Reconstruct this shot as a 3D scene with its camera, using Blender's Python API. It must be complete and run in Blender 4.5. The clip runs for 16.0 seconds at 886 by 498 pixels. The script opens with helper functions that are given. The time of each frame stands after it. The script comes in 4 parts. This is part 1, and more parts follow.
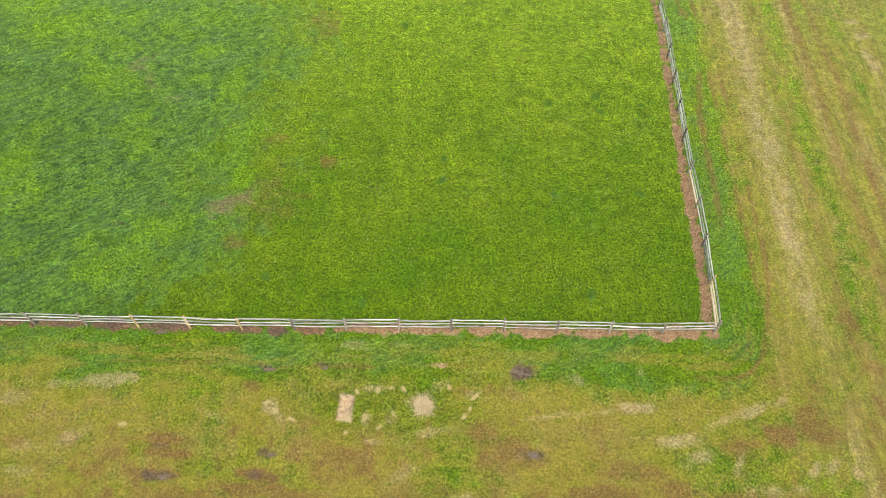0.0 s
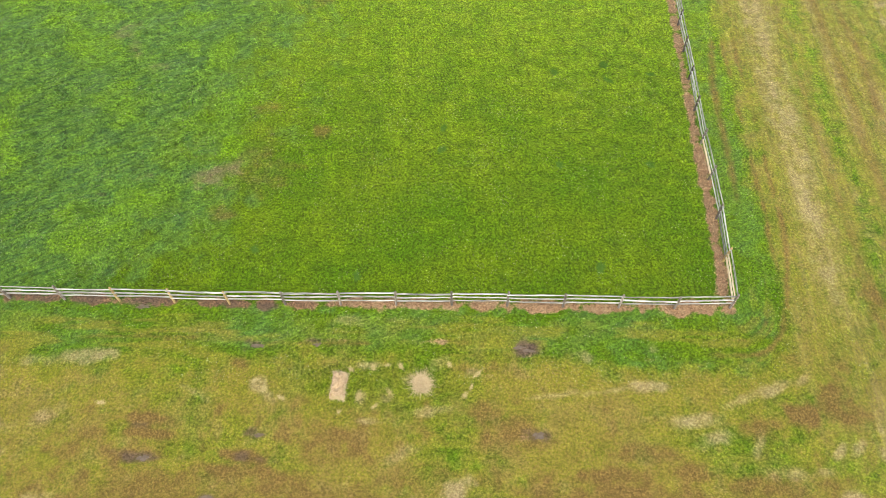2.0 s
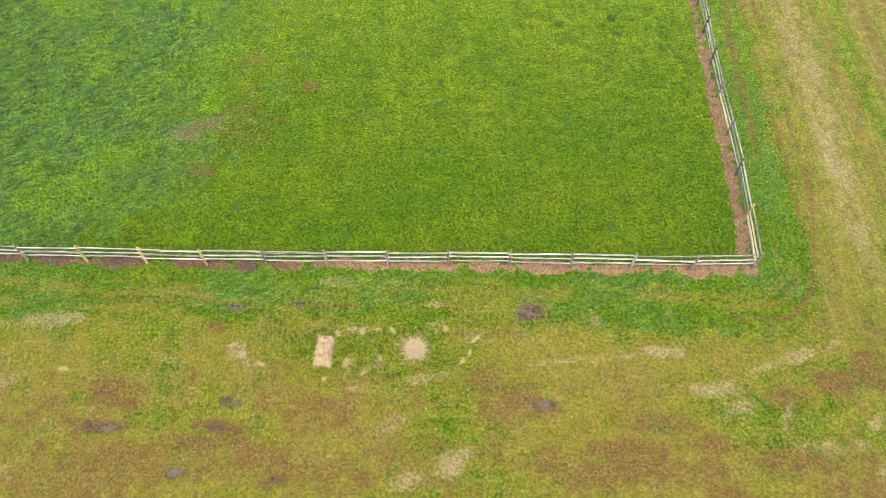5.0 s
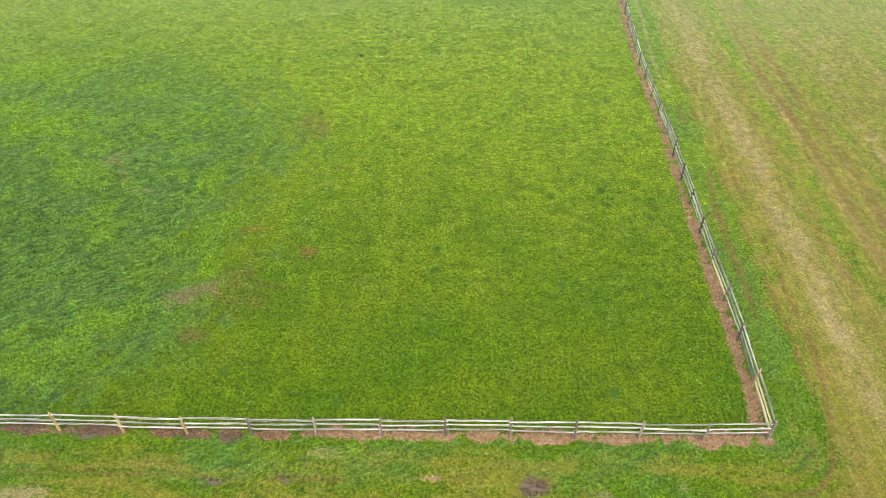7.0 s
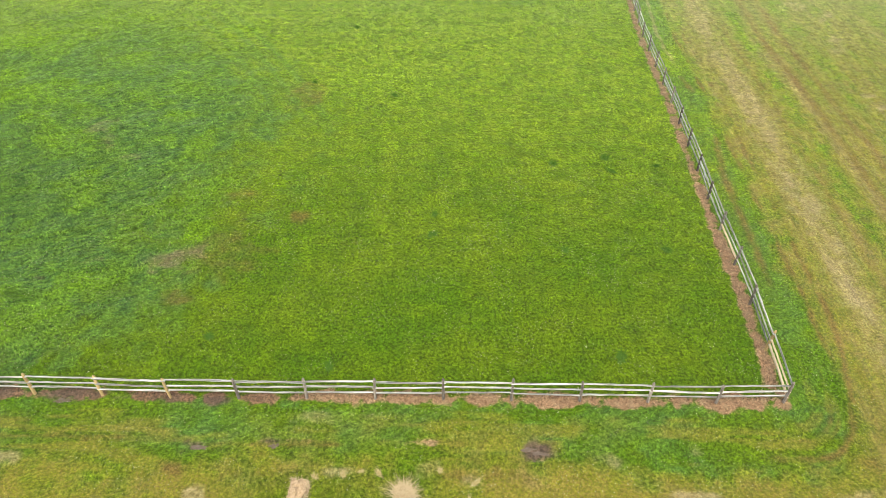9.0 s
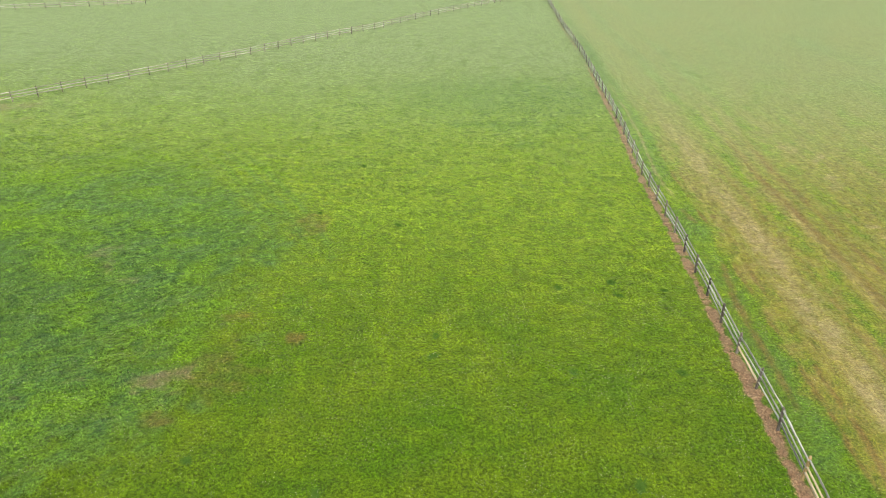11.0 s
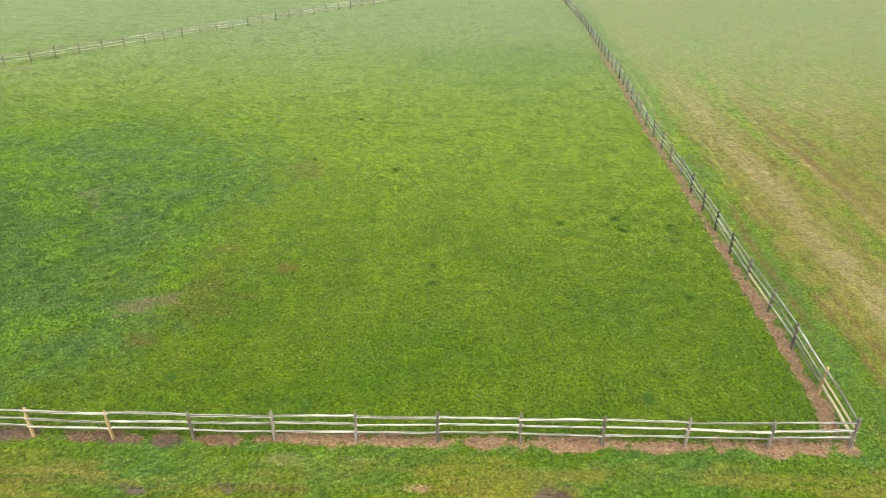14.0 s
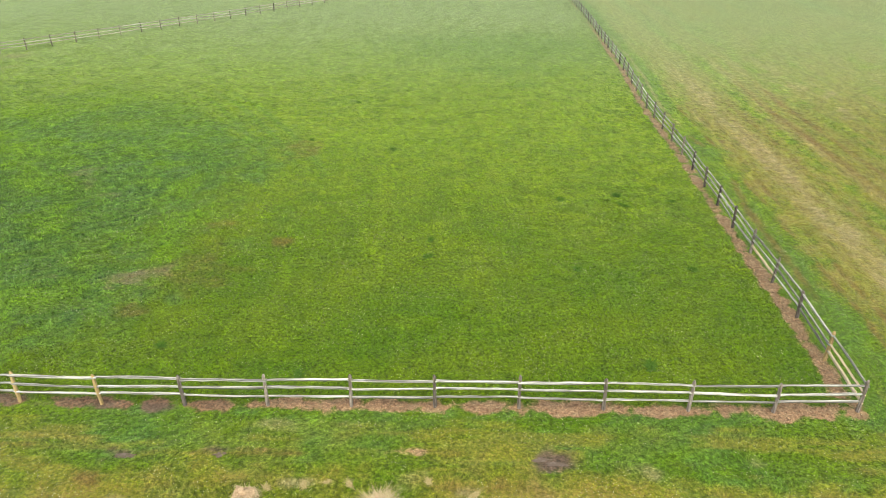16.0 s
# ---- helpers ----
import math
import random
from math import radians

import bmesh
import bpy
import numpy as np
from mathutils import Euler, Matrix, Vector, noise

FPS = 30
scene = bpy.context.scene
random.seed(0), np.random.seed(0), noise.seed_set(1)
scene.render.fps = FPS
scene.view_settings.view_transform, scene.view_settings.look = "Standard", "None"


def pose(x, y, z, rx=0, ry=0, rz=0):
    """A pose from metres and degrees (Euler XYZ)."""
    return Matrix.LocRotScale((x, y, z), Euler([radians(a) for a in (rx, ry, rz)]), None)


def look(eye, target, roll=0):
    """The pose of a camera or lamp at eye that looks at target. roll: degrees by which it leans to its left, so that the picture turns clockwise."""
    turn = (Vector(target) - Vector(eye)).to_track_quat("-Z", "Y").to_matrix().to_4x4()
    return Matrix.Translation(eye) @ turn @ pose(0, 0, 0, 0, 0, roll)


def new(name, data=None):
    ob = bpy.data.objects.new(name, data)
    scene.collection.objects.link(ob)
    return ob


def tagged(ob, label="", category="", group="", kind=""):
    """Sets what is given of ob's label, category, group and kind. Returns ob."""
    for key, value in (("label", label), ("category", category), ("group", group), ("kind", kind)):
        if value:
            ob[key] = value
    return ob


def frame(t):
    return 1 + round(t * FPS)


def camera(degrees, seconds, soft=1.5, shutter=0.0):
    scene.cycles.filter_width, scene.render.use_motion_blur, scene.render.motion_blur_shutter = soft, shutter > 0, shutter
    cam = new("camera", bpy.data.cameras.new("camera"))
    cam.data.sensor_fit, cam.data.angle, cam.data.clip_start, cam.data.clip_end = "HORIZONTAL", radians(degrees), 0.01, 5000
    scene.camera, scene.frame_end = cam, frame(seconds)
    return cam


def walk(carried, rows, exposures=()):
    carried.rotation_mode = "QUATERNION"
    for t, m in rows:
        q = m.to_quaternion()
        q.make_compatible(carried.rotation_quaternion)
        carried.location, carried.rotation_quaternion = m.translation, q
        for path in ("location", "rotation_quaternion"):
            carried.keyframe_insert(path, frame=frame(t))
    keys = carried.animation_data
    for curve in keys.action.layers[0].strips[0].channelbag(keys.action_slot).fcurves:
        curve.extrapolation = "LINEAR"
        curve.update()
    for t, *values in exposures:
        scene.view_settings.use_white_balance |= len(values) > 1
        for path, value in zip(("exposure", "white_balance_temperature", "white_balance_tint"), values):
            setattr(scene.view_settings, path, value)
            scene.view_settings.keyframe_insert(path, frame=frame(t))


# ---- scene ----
cam = camera(67.5, 16.0, soft=0.75)
PATH = [
    (0, (-15.275, -17.497, 33.429), (-15.28, -16.359, 31.784), 0.1),
    (0.5, (-15.309, -17.505, 32.881), (-15.312, -16.371, 31.233), 0.3),
    (1, (-15.326, -17.469, 32.225), (-15.328, -16.339, 30.575), 0.4),
    (1.5, (-15.3, -17.439, 31.535), (-15.303, -16.31, 29.884), 0.3),
    (2, (-15.275, -17.394, 30.833), (-15.279, -16.267, 29.182), 0.2),
    (2.5, (-15.253, -17.349, 30.146), (-15.259, -16.222, 28.494), 0.1),
    (3, (-15.223, -17.332, 29.543), (-15.23, -16.209, 27.888), 0.1),
    (3.5, (-15.145, -17.309, 29.036), (-15.155, -16.193, 27.377), -0.1),
    (5.8, (-14.954, -17.464, 26.787), (-14.963, -16.334, 25.137), 0.0),
    (6, (-14.974, -17.439, 26.756), (-14.981, -16.274, 25.13), 0.1),
    (6.5, (-15.174, -17.201, 26.689), (-15.166, -15.828, 25.235), 0.7),
    (6.6, (-15.184, -17.187, 26.67), (-15.176, -15.779, 25.25), 0.7),
    (7, (-15.127, -17.331, 26.432), (-15.121, -15.821, 25.12), 0.6),
    (7.5, (-15.066, -17.433, 25.82), (-15.06, -15.92, 24.512), 0.5),
    (8, (-15.067, -17.466, 25.136), (-15.059, -15.955, 23.826), 0.6),
    (8.5, (-15.085, -17.452, 24.455), (-15.074, -15.941, 23.144), 0.7),
    (9, (-15.122, -17.425, 23.79), (-15.109, -15.915, 22.479), 0.8),
    (9.5, (-15.12, -17.23, 23.256), (-15.109, -15.655, 22.024), 0.7),
    (9.7, (-15.077, -17.158, 23.123), (-15.069, -15.51, 21.989), 0.6),
    (10.3, (-14.94, -17.3, 22.45), (-14.95, -15.53, 21.53), 0.5),
    (11.8, (-14.601, -17.649, 20.32), (-14.617, -15.877, 19.394), 0.4),
    (12, (-14.56, -17.679, 20.12), (-14.578, -15.908, 19.19), 0.3),
    (12.5, (-14.523, -17.722, 19.401), (-14.541, -15.951, 18.472), 0.3),
    (13, (-14.524, -17.797, 18.729), (-14.542, -16.026, 17.8), 0.3),
    (13.5, (-14.511, -17.887, 18.012), (-14.53, -16.116, 17.083), 0.2),
    (14, (-14.504, -17.972, 17.324), (-14.524, -16.2, 16.395), 0.2),
    (14.5, (-14.494, -18.011, 16.75), (-14.514, -16.239, 15.821), 0.2),
    (15, (-14.473, -18.056, 16.306), (-14.493, -16.285, 15.378), 0.2),
    (15.5, (-14.426, -18.069, 16.001), (-14.446, -16.298, 15.072), 0.2),
    (16, (-14.39, -18.096, 15.794), (-14.41, -16.325, 14.866), 0.1),
]
EXPOSURE = 0.57
walk(cam, [(t, look(eye, to, roll)) for t, eye, to, roll in PATH],
     exposures=[(0.0, EXPOSURE + 0.05, 7000, 8.5), (3.5, EXPOSURE + 0.1, 7000, 8.5), (6.2, EXPOSURE + 0.08, 7000, 8.5), (7.0, EXPOSURE, 7000, 8.5), (9.0, EXPOSURE + 0.06, 7000, 8.5), (12.0, EXPOSURE - 0.08, 7000, 8.5), (16.0, EXPOSURE - 0.03, 7000, 8.5)])

# ---- light: a bright overcast day ----
SUN_HEIGHT, SUN_TURN = radians(60), radians(178)
world = bpy.data.worlds.new("overcast_sky")
scene.world = world
world.use_nodes = True
wn, wl = world.node_tree.nodes, world.node_tree.links
sky = wn.new("ShaderNodeTexSky")
sky.sky_type, sky.sun_disc = "NISHITA", False
sky.sun_elevation, sky.sun_rotation = SUN_HEIGHT, SUN_TURN
sky.air_density, sky.dust_density, sky.ozone_density = 1.0, 6.0, 0.6
wl.new(sky.outputs[0], wn["Background"].inputs[0])
wn["Background"].inputs[1].default_value = 0.15
sun = new("sun", bpy.data.lights.new("sun", "SUN"))
sun.data.energy, sun.data.angle, sun.data.color = 1.4, radians(50), (1.0, 0.96, 0.9)
toward = Vector((math.sin(SUN_TURN) * math.cos(SUN_HEIGHT), math.cos(SUN_TURN) * math.cos(SUN_HEIGHT), math.sin(SUN_HEIGHT)))
sun.matrix_world = look(toward * 60, (0, 0, 0))


# ---- the plan: fence lines and the kinds of ground ----
rng = np.random.RandomState(7)
TABLE = rng.rand(256, 256)


def vnoise(x, y, scale, seed=0):
    """Smooth noise between 0 and 1, with lumps about 1 / scale metres wide."""
    u, v = np.asarray(x) * scale + 17.3 * seed + 5000, np.asarray(y) * scale + 31.7 * seed + 5000
    i, j = np.floor(u).astype(int), np.floor(v).astype(int)
    a, b = u - i, v - j
    a, b = a * a * (3 - 2 * a), b * b * (3 - 2 * b)
    g = lambda p, q: TABLE[p % 256, q % 256]
    return (g(i, j) * (1 - a) + g(i + 1, j) * a) * (1 - b) + (g(i, j + 1) * (1 - a) + g(i + 1, j + 1) * a) * b


def cloud(x, y, scale, seed=0):
    return 0.55 * vnoise(x, y, scale, seed) + 0.3 * vnoise(x, y, scale * 2.1, seed + 1) + 0.15 * vnoise(x, y, scale * 4.3, seed + 2)


def smooth(lo, hi, v):
    k = np.clip((v - lo) / (hi - lo), 0, 1)
    return k * k * (3 - 2 * k)


SIDE_Y = (0, 3, 5.9, 8.8, 11.8, 14.8, 20.7, 26.7, 32.5, 38.5, 52.3, 59, 77, 90.6, 104, 114, 141, 175)
SIDE_X = (-0.08, 0.24, 0.53, 0.72, 0.87, 1.09, 1.54, 1.94, 2.22, 2.52, 3.83, 4.35, 5.5, 6.4, 7.0, 7.25, 8.55, 10.4)
FRONT_X = (-60, -40, -33, -26, -14, -3, 0)
FRONT_Y = (0.7, 0.33, 0.2, 0.03, 0.06, -0.08, 0)


def side_x(y):
    return np.interp(y, SIDE_Y, SIDE_X)


def front_y(x):
    return np.interp(x, FRONT_X, FRONT_Y)


def outside(x, y):
    """How far a spot lies outside the paddock (negative inside)."""
    dx, dy = x - side_x(np.maximum(y, 0)), front_y(np.minimum(x, 0)) - y
    return np.where((dx > 0) & (dy > 0), np.hypot(dx, dy), np.maximum(dx, dy))


def spots(x, y, rows, rough=0.5, seed=3):
    """Soft ragged patches, the highest of all: rows of centre x, y, half widths a, b, turn in degrees, weight."""
    out = np.zeros_like(x)
    for cx, cy, a, b, turn, weight in rows:
        reach = 2.1 * max(a, b)
        near = np.nonzero((np.abs(x - cx) < reach) & (np.abs(y - cy) < reach))[0]
        if len(near) == 0:
            continue
        px, py = x[near], y[near]
        rag = rough * (cloud(px, py, 0.9, seed) + 0.6 * cloud(px, py, 2.6, seed + 9) - 0.8) * 1.8
        c, s = math.cos(radians(turn)), math.sin(radians(turn))
        u, v = (px - cx) * c + (py - cy) * s, -(px - cx) * s + (py - cy) * c
        out[near] = np.maximum(out[near], weight * (1 - smooth(0.15, 1.35, np.hypot(u / a, v / b) + rag)))
    return out


# rows of centre x, y, half widths, turn in degrees, weight
BRIGHT = [(-46.5, 27, 3.5, 2.0, 25, 0.95), (-43.5, 28.5, 3, 1.5, 10, 0.8), (-48.8, 29.5, 3, 1.8, 0, 0.7), (-44.6, 12.6, 2.5, 1.2, 35, 0.85), (-44, 15.6, 1.8, 0.9, 35, 0.55), (-28.7, 11.3, 0.8, 1.0, 0, 1),
          (-37.5, 6, 1.6, 0.8, 20, 0.6), (-41.5, 5.5, 1.5, 0.8, 20, 0.5), (-33.5, 23.9, 1.4, 1.0, 0, 0.7), (-34.2, 28.2, 2.8, 1.6, 10, 0.6), (-40.4, 28, 2.2, 1.4, 0, 0.6), (-35.2, 15.4, 1.5, 1.0, 20, 0.45)]
BRIGHT += [(-28.4, 15.6, 2.0, 2.0, 0, 0.6), (-43.9, 40.9, 5, 2.5, 15, 0.5), (-32, 39.5, 3, 1.5, 0, 0.5), (-51, 36, 5, 3, 30, 0.7), (-19, 29, 7, 4, 0, 0.3),
           (6.5, -6.1, 1.2, 1.6, 60, 0.9), (7.4, -4.3, 1, 2, 0, 0.8), (3.6, -6.4, 0.8, 0.5, 0, 0.7), (3.5, -8.4, 1.4, 0.6, 0, 0.8), (0.9, -7.9, 0.8, 0.5, 0, 0.6), (-2.6, -8.2, 1.0, 0.5, 20, 0.7)]
BRIGHT += [(-12.1, -7.8, 0.7, 0.5, 0, 0.7), (-9, -8.5, 1.1, 0.6, 0, 0.8), (-30.4, -7.5, 0.9, 0.35, -10, 0.8), (-35.6, -8.6, 0.8, 0.6, 0, 0.7), (-32, -8.9, 0.8, 0.6, 0, 0.6), (-22.6, -4.5, 0.9, 1.1, 0, 0.6), (-18.8, -7.5, 1.3, 0.7, 20, 0.5)]
GREY_BARE = [(-29.3, 9.0, 1.3, 0.75, 20, 0.85), (-38.4, 22.9, 0.6, 1.2, -20, 0.8), (-37.2, 20.8, 0.6, 0.9, 20, 0.65), (-35.2, 18.8, 0.7, 0.45, 0, 0.65), (-34, 8.6, 1.1, 0.35, 15, 0.55), (-35.6, 7.5, 0.7, 0.4, 0, 0.45),
             (-35, 11.5, 1.0, 0.25, 10, 0.35), (-66.5, 58, 4, 3, 40, 0.8), (-62, 53, 3, 2, 30, 0.5), (-51, 43, 1.6, 0.8, 0, 0.5)]
RUST = [(-15.5, -2.15, 0.9, 0.2, -5, 1), (-20, -2.1, 1.8, 0.16, 0, 0.7), (-22.6, -2.1, 0.8, 0.2, 0, 0.6), (-11, -7.0, 1.0, 0.3, 10, 0.75), (-20.1, 1.6, 0.35, 0.2, 0, 0.5), (-25.9, 3.4, 0.35, 0.25, 0, 0.6), (-11, -2.8, 0.8, 0.3, 0, 0.7)]
BROWN = [(-29.6, -6.3, 1.6, 0.35, -5, 0.85), (-29.7, -6.95, 2.0, 0.3, -3, 0.9), (-29.6, -8.0, 1.4, 0.4, 0, 0.8), (-24.8, -8.0, 2.4, 0.35, -8, 0.95), (-24.5, -8.8, 3, 0.6, -5, 0.8), (2.0, -5.9, 1.1, 0.9, 20, 0.95),
         (3.8, -5.0, 1.2, 0.8, 40, 0.9), (4.6, -3.1, 0.9, 1.4, -10, 0.6), (2.5, -2.9, 0.7, 0.6, 40, 0.55), (-12, -6.8, 1.6, 0.7, 12, 0.7), (-12.9, -7.6, 1.2, 0.5, 0, 0.6), (-13.4, -5.9, 1.0, 0.7, 20, 0.8), (-10.4, -7.3, 1.6, 0.4, 0, 0.6)]
BROWN += [(-6.6, -7.9, 2.2, 0.6, 0, 0.7), (-7.7, -8.8, 3, 0.6, 0, 0.85), (-3.8, -8.7, 2.0, 0.5, 0, 0.7), (0.1, -6.5, 1.4, 0.8, 20, 0.65), (-14.2, -3.5, 0.8, 0.3, 0, 0.5), (-32.5, -7.9, 1.2, 0.5, 0, 0.6), (-31.7, -7.0, 1.0, 0.4, 0, 0.6),
          (7.8, 1.1, 0.8, 2.2, 0, 0.7), (-25.5, -3.4, 0.8, 0.5, -35, 0.75), (-17, -8.8, 2.0, 0.5, 0, 0.45), (-21.3, -8.2, 1.2, 0.3, 0, 0.6), (4.0, -5.9, 1.4, 0.8, 0, 0.7), (-11.8, -3.5, 1.2, 0.35, 0, 0.6), (-34.5, -6.2, 1, 0.5, 0, 0.4)]
BROWN += [(-21.5, -9.6, 4, 0.9, -8, 0.7), (-15, -9, 2.5, 0.8, 0, 0.5), (-27.5, -9.5, 4, 1.0, 0, 0.6), (-8, -9.8, 5, 0.9, 0, 0.8), (0, -9.4, 3, 0.9, 0, 0.7), (-23.2, 12.7, 0.9, 0.6, 0, 0.5), (-27.2, 14.9, 1, 0.8, 0, 0.6),
          (-25, 27.5, 1.4, 2.2, 0, 0.45), (-28, 6, 1, 0.6, 0, 0.45), (-26.5, 10, 2.5, 3, 0, 0.3), (11.4, 8, 0.5, 3, -8, 0.5)]
STRAW = [(-33.4, -3.0, 1.6, 0.45, 3, 0.8), (-36.1, -3.3, 1.4, 0.4, 0, 0.6), (-38.2, -4.1, 1.3, 0.4, 10, 0.55), (-27.7, -4.8, 1.2, 0.25, -28, 0.75), (-10, -5.0, 1.6, 0.22, 7, 0.75), (-7.4, -4.75, 1.4, 0.2, 8, 0.65), (-5, -4.5, 1.3, 0.28, 3, 0.95),
         (-8.1, -3.0, 1.0, 0.35, -8, 0.6), (-4.6, -2.5, 0.4, 0.4, 60, 0.5), (-3.0, -6.15, 1.7, 0.45, 5, 0.75), (-2.3, -7.1, 1.6, 0.4, 15, 0.65), (-0.6, -5.1, 1.4, 0.35, 22, 0.65), (1.0, -4.6, 1.4, 0.35, 30, 0.75), (2.6, -4.0, 0.7, 0.3, 35, 0.7)]
STRAW += [(-0.4, -7.3, 0.8, 0.3, 60, 0.6), (0.4, -8.7, 1.2, 0.4, 0, 0.5), (-16, -5.8, 1.8, 0.3, 8, 0.55), (-18.6, -6.35, 1.8, 0.2, -3, 0.55), (-17.2, -7.9, 1.1, 0.4, 25, 0.6), (-36.1, -6.7, 1.4, 0.5, 0, 0.5), (-34.5, -6.2, 1.2, 0.5, 30, 0.5),
          (-36.4, -8, 1, 0.4, 0, 0.6), (-14.8, -9.6, 0.9, 0.45, 30, 1), (-16.3, -10.2, 1.2, 0.4, 10, 0.7), (-33.7, -10.1, 0.9, 0.5, 0, 0.8), (3.2, -9.8, 0.5, 0.35, 0, 0.9), (5.3, -7.7, 0.4, 0.65, 0, 1), (4.4, -7.3, 0.75, 0.25, 45, 0.85)]
STRAW += [(3.2, -7.7, 0.55, 0.22, 50, 0.75), (5.5, -6.6, 0.3, 0.3, 0, 0.65), (2.3, -8.6, 0.4, 0.25, 0, 0.75), (-24.3, -4.5, 0.45, 0.45, 0, 0.85), (-24, -5, 0.5, 0.3, -40, 0.65), (-18.9, -3.45, 1.0, 0.25, 0, 0.75), (-13.8, -3.8, 0.4, 0.3, 0, 0.75),
          (-19.4, -5.2, 0.3, 0.4, 0, 0.65), (-18, -5.2, 0.25, 0.25, 0, 0.55), (-16.5, -4.1, 0.9, 0.5, 20, 0.5), (-15.8, -3.6, 1.2, 0.4, 40, 0.45), (-20.5, -0.9, 1.5, 0.35, 0, 0.6), (-17.8, -0.8, 1.2, 0.3, 0, 0.55)]
STRAW += [(17.5, 28, 0.7, 0.5, 0, 0.9), (17.7, 26.2, 0.9, 0.4, 20, 0.9), (17, 24, 0.6, 0.5, 0, 0.8), (17.4, 22.5, 0.5, 0.8, 0, 0.8), (19, 38, 1.6, 1.0, 60, 0.7), (18.6, 36, 1.2, 0.7, 60, 0.65), (18.9, 46, 1.2, 1.0, 60, 0.65), (20.7, 43.5, 2, 0.8, 60, 0.7)]
MUD = [(-11.05, -2.35, 1.0, 0.55, 5, 1), (-10.5, -7.0, 1.0, 0.5, 0, 0.9), (-24.8, -2.25, 0.55, 0.25, 0, 0.9), (-21.8, -2.1, 0.7, 0.25, 0, 0.9), (-24.1, -7.0, 0.65, 0.35, 0, 0.9), (-29.4, -8.05, 1.3, 0.35, -5, 0.9), (-29.9, -6.6, 1.4, 0.2, -5, 0.6),
       (-26.1, -10.0, 1.0, 0.35, 0, 0.9), (-21.8, -10.2, 0.7, 0.4, 0, 0.9), (-24.4, -0.1, 0.9, 0.35, 0, 0.9), (-27.0, 0.0, 0.9, 0.3, 0, 0.8), (-28.6, 0.0, 0.8, 0.3, 0, 0.8), (-31, 0.2, 1.5, 0.4, 0, 0.8), (-36, 0.3, 3, 0.35, 0, 0.7),
       (-24, -8.2, 1.6, 0.3, -10, 0.7)]

CLUMPS = [(-15.45, 11.15, 1.0), (-15.4, 13.0, 0.7), (-2.65, 10.0, 0.95), (-4.3, 19.15, 1.15), (-4.2, 17.6, 0.6), (-7.8, 18.4, 0.8), (-8.2, 9.95, 0.65), (-6.65, 2.4, 0.8), (-20.05, 1.75, 0.7), (-25.9, 3.5, 0.5),
          (-24.7, 29.3, 0.7), (-18.5, 27.3, 0.6), (-22.5, 39.8, 0.8), (-1.2, 18.25, 0.55)]
UNMOWN = [(-18.6, -4.7, 5.6, 1.7, 0, 1)]
LEAFY = [(-5.8, -3.4, 2.4, 0.45, 4, 0.7), (-19, -7.6, 1.0, 0.7, 0, 0.7), (0.2, -3.3, 1.2, 0.5, 30, 0.7), (-1.8, -3.4, 1.2, 0.5, 10, 0.6), (-12.6, -2.5, 1.6, 0.3, 0, 0.5), (-7.4, 46.4, 3, 1.4, 0, 0.5), (-8, 53, 7, 3, 0, 0.45), (-1, 65, 4, 3, 0, 0.4)]


